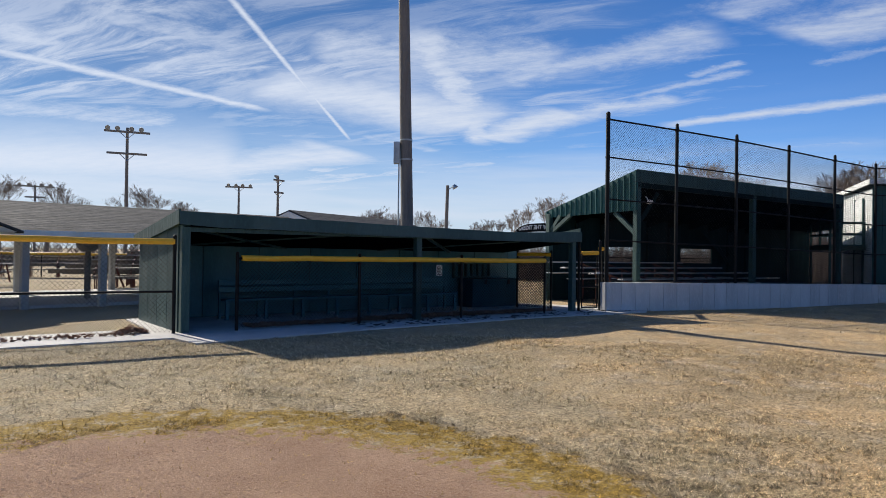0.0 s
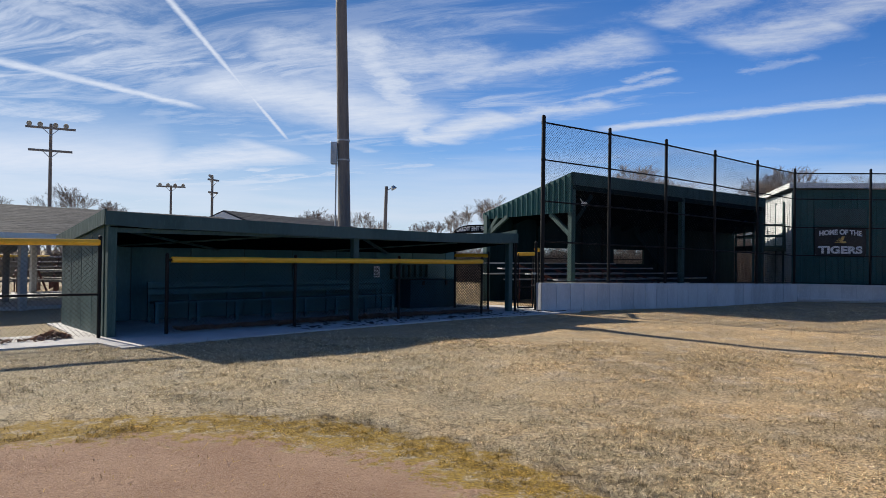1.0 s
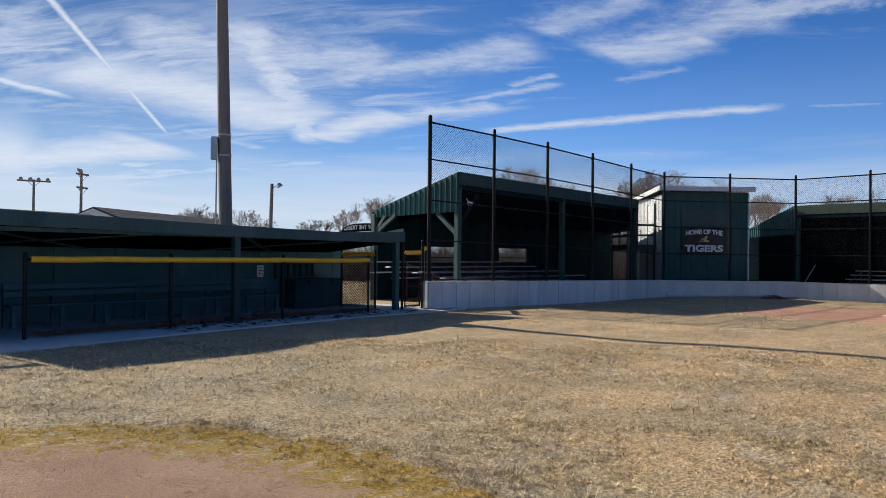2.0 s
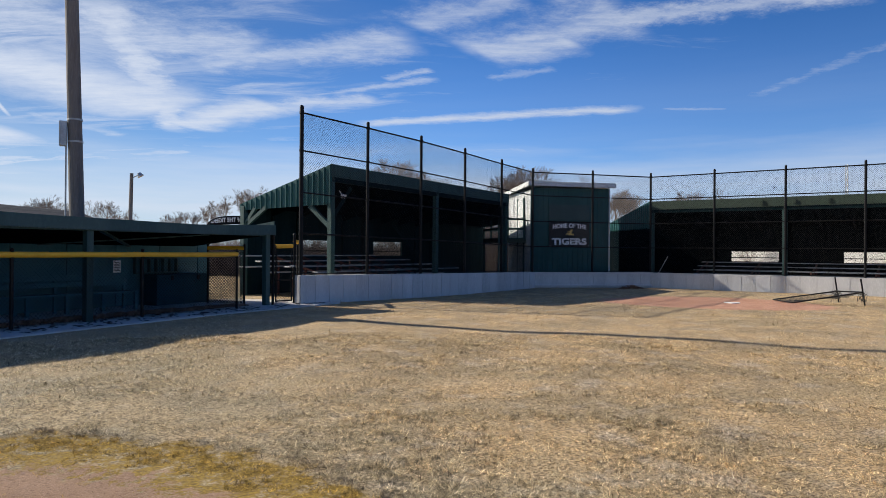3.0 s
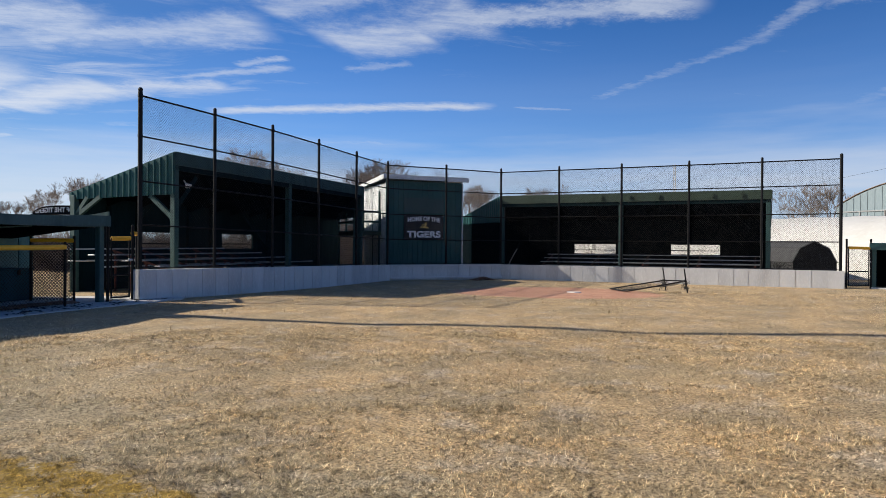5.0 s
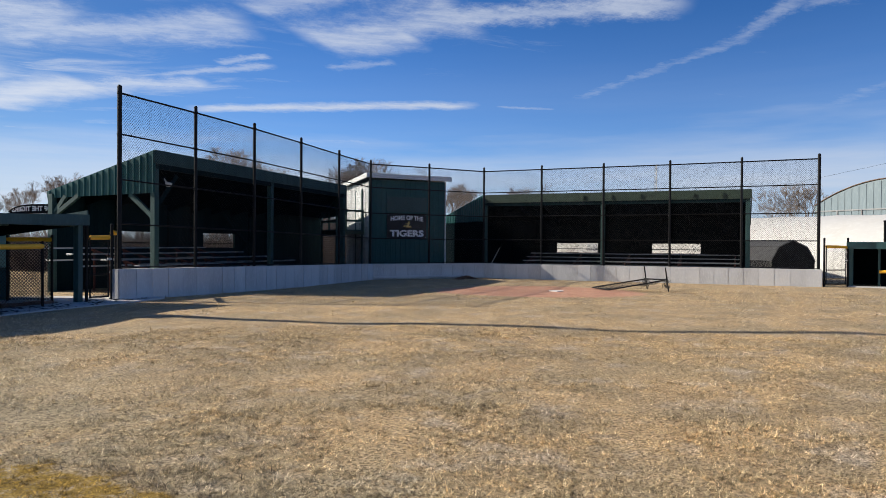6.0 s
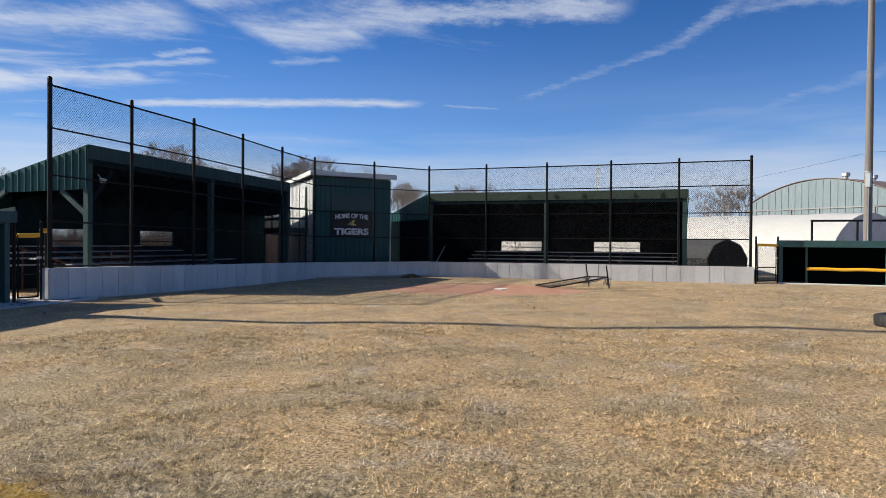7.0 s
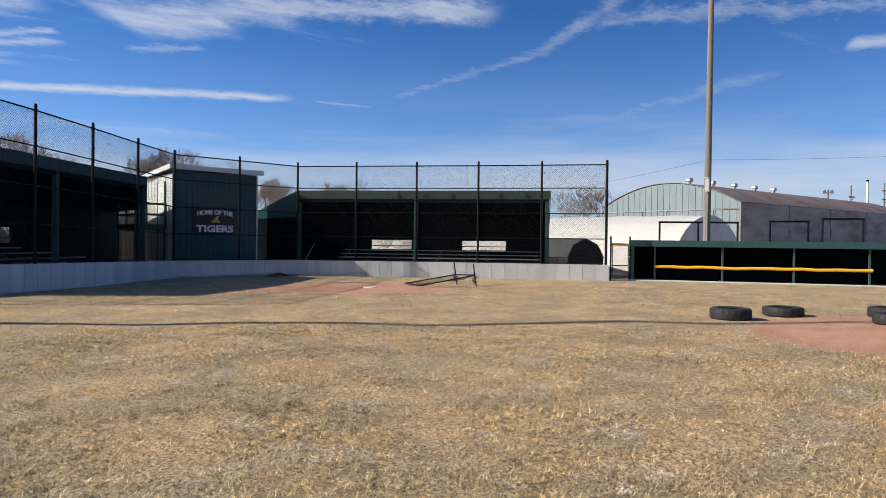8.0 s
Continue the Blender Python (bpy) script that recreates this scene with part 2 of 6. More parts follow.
TIMBER = surface("grey_timber", (0.20, 0.185, 0.17), (0.12, 0.11, 0.10), (0.30, 0.28, 0.26), 0.85, scale=3, grain=30, bump=0.4, stretch=(4, 4, 0.4))
PALE_TIMBER = surface("pale_weathered_timber", (0.42, 0.42, 0.41), (0.28, 0.28, 0.27), (0.54, 0.53, 0.51), 0.85, scale=3, grain=30, bump=0.3, stretch=(4, 4, 0.4))
# black wire lightened in colour to stand for sun on the field fence
LIT_WIRE = surface("sunlit_wire", (0.050, 0.044, 0.040), (0.03, 0.027, 0.025), (0.09, 0.08, 0.07), 0.7, scale=4, grain=40, bump=0.05, spec=0.2)
NAVY = surface("dark_sign_vinyl", (0.008, 0.009, 0.012), None, (0.016, 0.017, 0.02), 0.5, scale=2, grain=15, bump=0.03)
LETTER = surface("white_sign_paint", (0.88, 0.88, 0.88), (0.8, 0.8, 0.8), None, 0.55, scale=3, grain=20, bump=0.02)
GOLD = surface("gold_sign_paint", (0.75, 0.52, 0.16), None, None, 0.5, scale=3, grain=20, bump=0.02)
LEAF = surface("dry_brown_leaves", (0.30, 0.165, 0.105), (0.15, 0.08, 0.055), (0.48, 0.30, 0.19), 0.85, scale=8, grain=30, vary=0.3)
DARK_LEAF = surface("dark_wet_leaves", (0.055, 0.045, 0.040), (0.03, 0.025, 0.022), (0.10, 0.08, 0.06), 0.7, scale=8, grain=30, vary=0.3)
NET = surface("black_netting", (0.02, 0.018, 0.016), None, None, 0.8)
PLATE = surface("white_home_plate", (0.78, 0.76, 0.72), (0.55, 0.5, 0.45), None, 0.6, scale=5, grain=30)
DULLRED = surface("rust_red_bench_steel", (0.10, 0.028, 0.02), None, None, 0.7)
BLUEBARREL = surface("dark_blue_green_paint", (0.012, 0.052, 0.072), None, None, 0.6, spec=0.1)
DARKVOID = surface("dark_interior", (0.006, 0.0065, 0.008), None, None, 0.9, spec=0.1)

CIRCLES = [(-1.60, 3.05, 2.50), (15.8, 15.5, 3.3), (13.45, 0.35, 2.85)]     # bare dirt: base cutout, home plate, mound


def ground_height(x, y):
    """The field falls gently towards the backstop and the far side."""
    d = np.hypot(x, y)
    k = np.clip((d - 16.5) / 8.0, 0, 1)
    fall = -0.12 * k * k * (3 - 2 * k)
    # soft swells of the open turf, level again near the base, the slab and the wall
    back = (x + 4.38) * -0.604 + (y - 11.67) * 0.797
    open_turf = np.clip((d - 4.5) / 3.0, 0, 1) * np.clip((18.0 - d) / 3.0, 0, 1) * np.clip((-1.7 - back) / 1.5, 0, 1)
    swell = 0.034 * np.sin(x * 0.85 + 1.3 * np.sin(y * 0.5)) * np.sin(y * 0.75 + 0.9 * np.sin(x * 0.6)) + 0.012 * np.sin(x * 2.3 + y) * np.sin(y * 1.9 - x * 0.7)
    m = np.clip(1 - np.hypot(x - 13.45, y - 0.35) / 2.6, 0, 1)
    return fall + swell * open_turf * (1 - np.clip(m * 4, 0, 1)) + 0.13 * m * m * (3 - 2 * m)


def patch_nodes(n, co):
    """Shared masks: distance to the bare dirt, and the large pattern of the turf."""
    sp = n.add("ShaderNodeSeparateXYZ", {0: co})
    edge = n.math("MULTIPLY", n.math("SUBTRACT", n.noise(co, 2.6, 7.0, 0.68), 0.5), 1.0)
    dirt = None
    for i, (cx, cy, r) in enumerate(CIRCLES):
        rel = n.add("ShaderNodeVectorMath", {0: co, 1: (cx, cy, 0)}, operation="SUBTRACT").outputs[0]
        flat2 = n.add("ShaderNodeVectorMath", {0: rel, 1: (1, 1, 0)}, operation="MULTIPLY").outputs[0]
        d = n.add("ShaderNodeVectorMath", {0: flat2}, operation="LENGTH").outputs[1]
        e = n.math("SUBTRACT", n.math("ADD", d, edge), r)
        if i == 0:
            first = e
        dirt = e if dirt is None else n.math("MINIMUM", dirt, e)
    return dirt, first


def west_nodes(n, co):
    """Greyer, greener turf on the side of the near dugout."""
    x = n.add("ShaderNodeSeparateXYZ", {0: co}).outputs[0]
    w = n.math("ADD", x, n.math("MULTIPLY", n.math("SUBTRACT", n.noise(co, 0.5, 5.0, 0.65), 0.5), 9.0))
    return n.ramp(w, -1.0, 5.0, 1.0, 0.0)


def ground_material():
    m, n, b = material("winter_field")
    co = n.add("ShaderNodeTexCoord").outputs["Object"]
    dirt, first = patch_nodes(n, co)
    # turf
    a = n.noise(co, 0.32, 4.0, 0.6)
    c = n.noise(co, 2.3, 6.0, 0.65)
    f = n.noise(co, 38.0, 5.0, 0.7)
    g = n.noise(co, 130.0, 3.0, 0.7)
    p2 = n.noise(co, 0.85, 6.0, 0.68)
    turf = n.mix(n.ramp(c, 0.35, 0.68), rgb(0.54, 0.36, 0.18), rgb(0.70, 0.49, 0.26))
    turf = n.mix(n.ramp(p2, 0.42, 0.62, 0.0, 0.75), turf, rgb(0.33, 0.255, 0.155))
    turf = n.mix(n.ramp(a, 0.50, 0.66, 0.0, 0.5), turf, rgb(0.38, 0.30, 0.17))
    turf = n.mix(n.ramp(n.noise(co, 1.6, 5.0, 0.7), 0.50, 0.68, 0.0, 0.6), turf, rgb(0.60, 0.50, 0.39))
    turf = n.mix(n.math("MULTIPLY", west_nodes(n, co), 0.5), turf, rgb(0.40, 0.36, 0.24))
    # near-black noise paints the shade in gaps between tufts
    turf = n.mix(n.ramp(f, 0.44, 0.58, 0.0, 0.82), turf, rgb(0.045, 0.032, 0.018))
    turf = n.mix(n.ramp(g, 0.50, 0.66, 0.0, 0.65), turf, rgb(0.80, 0.64, 0.43))
    # mossy gold fringe round the base cutout
    fr = n.math("MULTIPLY", n.ramp(first, 0.56, 0.68, 1.0, 0.0), n.ramp(n.noise(co, 7.0, 6.0, 0.7), 0.40, 0.52))
    moss = n.mix(n.ramp(f, 0.35, 0.7), rgb(0.14, 0.085, 0.018), rgb(0.52, 0.34, 0.06))
    turf = n.mix(n.math("MULTIPLY", fr, 0.9), turf, moss)
    # dirt
    s1 = n.noise(co, 1.4, 5.0, 0.6)
    vor = n.add("ShaderNodeTexVoronoi", {"Vector": co, "Scale": 85.0}).outputs["Distance"]
    soil = n.mix(n.ramp(s1, 0.35, 0.65), rgb(0.32, 0.190, 0.115), rgb(0.41, 0.26, 0.163))
    raked = n.mix(n.ramp(s1, 0.35, 0.65), rgb(0.48, 0.235, 0.145), rgb(0.58, 0.31, 0.20))
    soil = n.mix(n.ramp(first, 2.0, 3.0), soil, raked)
    soil = n.mix(n.ramp(n.noise(co, 120.0, 4.0, 0.75), 0.50, 0.62, 0.0, 0.8), soil, rgb(0.64, 0.46, 0.34))
    soil = n.mix(n.ramp(n.noise(co, 45.0, 5.0, 0.8), 0.51, 0.63, 0.0, 0.75), soil, rgb(0.14, 0.08, 0.05))
    soil = n.mix(n.ramp(n.noise(co, 7.0, 5.0, 0.7), 0.58, 0.72, 0.0, 0.5), soil, rgb(0.17, 0.085, 0.05))
    creep = n.math("MULTIPLY", n.ramp(n.noise(co, 9.0, 6.0, 0.72), 0.46, 0.56), 0.28)
    k = n.ramp(n.math("ADD", dirt, creep), -0.04, 0.12)
    n.tree.links.new(n.mix(k, soil, turf), b.inputs["Base Color"])
    b.inputs["Roughness"].default_value = 0.95
    b.inputs["Specular IOR Level"].default_value = 0.15
    h_t = n.math("ADD", n.math("MULTIPLY", f, 0.8), n.math("MULTIPLY", c, 0.3))
    h_s = n.math("ADD", n.math("MULTIPLY", n.noise(co, 60.0, 5.0, 0.8), 0.8), n.math("MULTIPLY", s1, 0.4))
    hh = n.add("ShaderNodeMix", {0: k, 2: h_s, 3: h_t}, data_type="FLOAT").outputs[0]
    bp = n.add("ShaderNodeBump", {"Height": hh, "Strength": 0.8, "Distance": 0.03})
    n.tree.links.new(bp.outputs[0], b.inputs["Normal"])
    return m


def blade_material():
    m, n, b = material("dry_grass_blades")
    geo = n.add("ShaderNodeNewGeometry")
    rnd = geo.outputs["Random Per Island"]
    co = geo.outputs["Position"]
    dirt, first = patch_nodes(n, co)
    a = n.noise(co, 0.32, 4.0, 0.6)
    c = n.noise(co, 1.6, 5.0, 0.7)
    p2 = n.noise(co, 0.85, 6.0, 0.68)
    live = n.ramp(rnd, 0.22, 0.85)
    col = n.mix(live, rgb(0.72, 0.47, 0.225), rgb(1.0, 0.80, 0.46))
    dull = n.mix(live, rgb(0.36, 0.27, 0.15), rgb(0.74, 0.59, 0.35))
    col = n.mix(n.ramp(p2, 0.42, 0.62, 0.0, 0.8), col, dull)
    col = n.mix(n.ramp(a, 0.50, 0.66, 0.0, 0.6), col, dull)
    grey = n.mix(live, rgb(0.56, 0.47, 0.37), rgb(0.95, 0.85, 0.70))
    col = n.mix(n.ramp(c, 0.50, 0.68, 0.0, 0.7), col, grey)
    olive = n.mix(live, rgb(0.36, 0.33, 0.20), rgb(0.82, 0.76, 0.55))
    col = n.mix(n.math("MULTIPLY", west_nodes(n, co), 0.55), col, olive)
    col = n.mix(n.ramp(rnd, 0.12, 0.22, 0.85, 0.0), col, rgb(0.15, 0.11, 0.065))
    # tufts: matted dark thatch and painted shade between bleached clumps
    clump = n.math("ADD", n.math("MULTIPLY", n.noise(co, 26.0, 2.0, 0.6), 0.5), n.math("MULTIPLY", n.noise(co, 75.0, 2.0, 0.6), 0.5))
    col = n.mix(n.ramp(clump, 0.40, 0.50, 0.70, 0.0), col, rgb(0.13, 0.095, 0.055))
    moss = n.mix(rnd, rgb(0.10, 0.062, 0.014), rgb(0.82, 0.53, 0.09))
    lip = n.math("MULTIPLY", n.ramp(first, 0.58, 0.66), n.ramp(first, 0.70, 0.86, 1.0, 0.0))
    lip = n.math("MULTIPLY", lip, n.ramp(n.noise(co, 6.0, 4.0, 0.7), 0.42, 0.56))
    col = n.mix(n.math("MULTIPLY", lip, 0.75), col, n.mix(rnd, rgb(0.07, 0.05, 0.035), rgb(0.34, 0.26, 0.19)))
    col = n.mix(n.ramp(first, 0.56, 0.68, 0.92, 0.0), col, moss)
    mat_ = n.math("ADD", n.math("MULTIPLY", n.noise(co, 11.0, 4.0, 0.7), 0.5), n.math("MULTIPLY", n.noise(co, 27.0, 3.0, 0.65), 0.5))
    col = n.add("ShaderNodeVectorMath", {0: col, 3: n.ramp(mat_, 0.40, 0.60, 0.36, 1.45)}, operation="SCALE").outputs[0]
    n.tree.links.new(col, b.inputs["Base Color"])
    b.inputs["Roughness"].default_value = 0.8
    b.inputs["Specular IOR Level"].default_value = 0.2
    thin = n.add("ShaderNodeBsdfTranslucent", {"Color": col})
    both = n.add("ShaderNodeMixShader", {0: 0.22, 1: b.outputs[0], 2: thin.outputs[0]})
    out_n = [x for x in n.tree.nodes if x.type == "OUTPUT_MATERIAL"][0]
    n.tree.links.new(both.outputs[0], out_n.inputs["Surface"])
    return m


GROUND = ground_material()
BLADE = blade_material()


# ---- building helpers ----
def part(name, bm, mat, parent, label="", smooth=False):
    me = bpy.data.meshes.new(name)
    bm.to_mesh(me)
    bm.free()
    if smooth:
        for p in me.polygons:
            p.use_smooth = True
    me.materials.append(mat)
    ob = new(name, me)
    ob.parent = parent
    if label:
        tagged(ob, label)
    return ob


def shared(name, me, parent, m):
    """Another object on an existing mesh."""
    ob = new(name, me)
    ob.parent = parent
    ob.matrix_local = m
    return ob


def thing(name, m, label, category, group="", kind=""):
    ob = new(name)
    ob.empty_display_size = 0.2
    ob.matrix_world = m
    return tagged(ob, label, category, group, kind)


def bmn():
    return bmesh.new()


def box(bm, x0, x1, y0, y1, z0, z1, bevel=0.0, m=None):
    vs = [bm.verts.new(p) for p in ((x0, y0, z0), (x1, y0, z0), (x1, y1, z0), (x0, y1, z0), (x0, y0, z1), (x1, y0, z1), (x1, y1, z1), (x0, y1, z1))]
    fs = [bm.faces.new([vs[i] for i in f]) for f in ((3, 2, 1, 0), (4, 5, 6, 7), (0, 1, 5, 4), (1, 2, 6, 5), (2, 3, 7, 6), (3, 0, 4, 7))]
    if bevel:
        es = list({e for f in fs for e in f.edges})
        r = bmesh.ops.bevel(bm, geom=es, offset=bevel, segments=1, affect="EDGES", profile=0.5)
        vs = [v for v in r["verts"]]
    if m is not None:
        bmesh.ops.transform(bm, matrix=m, verts=vs)
    return bm


def solid(bm, poly, direction):
    """A prism: a polygon of 3D points pushed along a direction."""
    d = Vector(direction)
    a = [bm.verts.new(Vector(p)) for p in poly]
    b = [bm.verts.new(Vector(p) + d) for p in poly]
    bm.faces.new(a[::-1])
    bm.faces.new(b)
    n = len(a)
    for i in range(n):
        bm.faces.new((a[i], a[(i + 1) % n], b[(i + 1) % n], b[i]))
    bmesh.ops.recalc_face_normals(bm, faces=bm.faces[:] if len(bm.faces) < 400 else [f for v in a + b for f in v.link_faces])
    return bm


def bar(bm, p, q, w, h=None, up=(0, 0, 1)):
    """A squared timber from p to q, w wide and h high."""
    h = h or w
    p, q = Vector(p), Vector(q)
    d = (q - p).normalized()
    s = d.cross(Vector(up))
    if s.length < 1e-4:
        s = Vector((1, 0, 0))
    s.normalize()
    t = s.cross(d)
    s, t = s * w / 2, t * h / 2
    a = [bm.verts.new(p + s * i + t * j) for i, j in ((-1, -1), (1, -1), (1, 1), (-1, 1))]
    b = [bm.verts.new(q + s * i + t * j) for i, j in ((-1, -1), (1, -1), (1, 1), (-1, 1))]
    bm.faces.new(a)
    bm.faces.new(b[::-1])
    for i in range(4):
        bm.faces.new((a[i], b[i], b[(i + 1) % 4], a[(i + 1) % 4]))
    return bm


def tube(bm, p, q, r, r2=None, seg=10, caps=True):
    r2 = r if r2 is None else r2
    p, q = Vector(p), Vector(q)
    d = (q - p).normalized()
    s = d.orthogonal().normalized()
    t = d.cross(s)
    ra = [bm.verts.new(p + (s * math.cos(k) + t * math.sin(k)) * r) for k in (2 * math.pi * i / seg for i in range(seg))]
    rb = [bm.verts.new(q + (s * math.cos(k) + t * math.sin(k)) * r2) for k in (2 * math.pi * i / seg for i in range(seg))]
    for i in range(seg):
        bm.faces.new((ra[i], ra[(i + 1) % seg], rb[(i + 1) % seg], rb[i]))
    if caps:
        bm.faces.new(ra[::-1])
        bm.faces.new(rb)
    return bm


def knob(bm, c, r):
    bmesh.ops.create_uvsphere(bm, u_segments=10, v_segments=6, radius=r, matrix=Matrix.Translation(c))
    return bm


def chain_link(bm, width, z0, z1, pitch=0.074, r=0.0044, top=None):
    """Woven wire in the plane y = 0 from x = 0 to width: two sets of slanting wires."""
    zt = top or (lambda x: z1)
    h = max(zt(0), zt(width)) - z0
    for sgn, yo in ((1, -r), (-1, r)):
        k = -h if sgn > 0 else 0.0
        end = width if sgn > 0 else width + h
        while k < end:
            k += pitch
            # x = k + sgn * (z - z0)
            pts = []
            lo, hi = 0.0, h
            if sgn > 0:
                lo, hi = max(0.0, -k), min(h, width - k)
            else:
                lo, hi = max(0.0, k - width), min(h, k)
            if hi - lo < 0.02:
                continue
            xa, xb = k + sgn * lo, k + sgn * hi
            lim = min(zt(xa), zt(xb)) - z0
            if hi > lim:
                hi = lim
                xb = k + sgn * hi
                if hi - lo < 0.02:
                    continue
            tube(bm, (xa, yo, z0 + lo), (xb, yo, z0 + hi), r, seg=3, caps=False)
    return bm


def ang(v):
    return math.degrees(math.atan2(v[1], v[0]))


# ---- ground ----
def make_ground():
    def axis():
        a = np.arange(-40, 60.01, 0.5)
        out_p = 60 * 1.22 ** np.arange(1, 21)
        out_n = -40 * 1.22 ** np.arange(1, 23)
        return np.concatenate([out_n[::-1], a, out_p])
    xs, ys = axis(), axis()
    X, Y = np.meshgrid(xs, ys, indexing="ij")
    Z = ground_height(X, Y)
    co = np.stack([X, Y, Z], -1).reshape(-1, 3)
    nx, ny = len(xs), len(ys)
    i, j = np.meshgrid(np.arange(nx - 1), np.arange(ny - 1), indexing="ij")
    a = (i * ny + j).ravel()
    faces = np.stack([a, a + ny, a + ny + 1, a + 1], -1)
    me = bpy.data.meshes.new("ground")
    me.vertices.add(len(co))
    me.vertices.foreach_set("co", co.ravel())
    me.loops.add(faces.size)
    me.loops.foreach_set("vertex_index", faces.ravel())
    me.polygons.add(len(faces))
    me.polygons.foreach_set("loop_start", np.arange(len(faces)) * 4)
    me.update(calc_edges=True)
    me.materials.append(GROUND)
    ob = new("ground", me)
    return tagged(ob, "dormant tan ball field turf with bare red dirt patches", "ground", kind="structure")


make_ground()

# ---- backstop: three straight runs of wall, posts and wire ----
P1, STEP1 = Vector((4.17, 17.77)), Vector((2.22, 1.373))
P6 = P1 + STEP1 * 5
P8, STEP3 = Vector((20.31, 23.37)), Vector((1.283, -2.273))
P13 = P8 + STEP3 * 5
STEP2 = (P8 - P6) / 2
POSTS = [P1 + STEP1 * i for i in range(5)] + [P6, P6 + STEP2] + [P8 + STEP3 * i for i in range(6)]
U1, U2, U3 = STEP1.normalized(), STEP2.normalized(), STEP3.normalized()
N1, N2, N3 = (Vector((-u.y, u.x)) for u in (U1, U2, U3))
WALL_TOP = [0.74, 0.69, 0.66, 0.61, 0.57, 0.53] + [0.52] * 7
POST_TOP = [5.04, 5.03, 5.0, 4.93, 4.84, 4.77, 4.74, 4.70, 4.70, 4.70, 4.70, 4.71, 4.72]


def make_wall():
    """Low wall below the backstop, cast in panels with open joints."""
    wall = thing("wall_backstop", pose(0, 0, 0), "low pale grey concrete backstop wall with vertical joints", "wall", kind="structure")
    for a, b, za, zb, nrm, first in ((P1, P6, 0.74, 0.53, N1, True), (P6, P8, 0.53, 0.52, N2, False), (P8, P13, 0.52, 0.52, N3, False)):
        u = (b - a).normalized()
        a2 = a - u * (0.14 if first else 0.0)
        b2 = b + u * (0.12 if b is P13 else 0.0)
        length = (b2 - a2).length
        n = round(length / 0.52)
        w = length / n
        core = bmn()
        f = lambda s, o, z: Vector((*(a2 + u * s + nrm * o), z))
        solid(core, [f(0, -0.135, -0.5), f(length, -0.135, -0.5), f(length, -0.135, zb - 0.012), f(0, -0.135, za - 0.012)], (nrm.x * 0.22, nrm.y * 0.22, 0))
        part("wall_core", core, CONCRETE, wall)
        if a is P6:
            for z0, z1, o in ((zb - 0.05, zb + 0.012, -0.19), (-0.06, 0.02, -0.26)):
                q = bmn()
                solid(q, [f(0.05, o, z0), f(length - 0.05, o, z0), f(length - 0.05, o, z1), f(0.05, o, z1)], (nrm.x * (-0.14 - o), nrm.y * (-0.14 - o), 0))
                part("ledge", q, CONCRETE, wall)
        for i in range(n):
            s0, s1 = i * w + 0.008, (i + 1) * w - 0.008
            z0, z1 = za + (zb - za) * s0 / length, za + (zb - za) * s1 / length
            p = bmn()
            jit = random.uniform(-0.004, 0.004)
            o = -0.15 + jit
            solid(p, [f(s0, o, -0.5), f(s1, o, -0.5), f(s1, o, z1), f(s0, o, z0)], (nrm.x * 0.24, nrm.y * 0.24, 0))
            part("panel", p, CONCRETE, wall)
    return wall


def make_backstop():
    ob = thing("backstop_fence", pose(0, 0, 0), "tall black chain-link backstop on steel posts above the wall", "fence")
    for i, (p, zt, zw) in enumerate(zip(POSTS, POST_TOP, WALL_TOP)):
        b = bmn()
        r = 0.055 if i in (0, 12) else 0.045
        tube(b, (p.x, p.y, zw - 0.3), (p.x, p.y, zt), r, seg=10)
        knob(b, (p.x, p.y, zt), r * 1.05)
        part("post", b, BLACK, ob)
    for i in range(12):
        a, b = POSTS[i], POSTS[i + 1]
        ta, tb, wa, wb = POST_TOP[i] - 0.14, POST_TOP[i + 1] - 0.14, WALL_TOP[i] + 0.04, WALL_TOP[i + 1] + 0.04
        for k, (fr, r) in enumerate(((1.0, 0.024), (0.765, 0.020), (0.505, 0.020), (0.25, 0.020), (0.0, 0.012))):
            q = bmn()
            za, zb = wa + (ta - wa) * fr, wb + (tb - wb) * fr
            tube(q, (a.x, a.y, za), (b.x, b.y, zb), r, seg=8)
            part("rail", q, BLACK, ob)
            if r > 0.015:
                q = bmn()
                tube(q, (a.x, a.y, za - 0.03), (a.x, a.y, za + 0.03), 0.062, seg=10)
                part("clamp", q, BLACK, ob)
        m = bmn()
        w = (b - a).length
        chain_link(m, w, 0.0, 0.0, r=0.0030, top=lambda x: (ta - wa) + ((tb - wb) - (ta - wa)) * x / w)
        e = part("wire_mesh", m, BLACK, ob)
        d = (b - a).normalized()
        sh = Matrix(((d.x, -d.y, 0, a.x), (d.y, d.x, 0, a.y), ((wb - wa) / w, 0, 1, wa), (0, 0, 0, 1)))
        e.data.transform(sh)
    return ob


make_wall()
make_backstop()

# ---- the near dugout ----
D0, UD = Vector((-4.38, 11.67)), Vector((0.797, 0.604))
DUG = pose(D0.x, D0.y, 0, 0, 0, ang(UD))


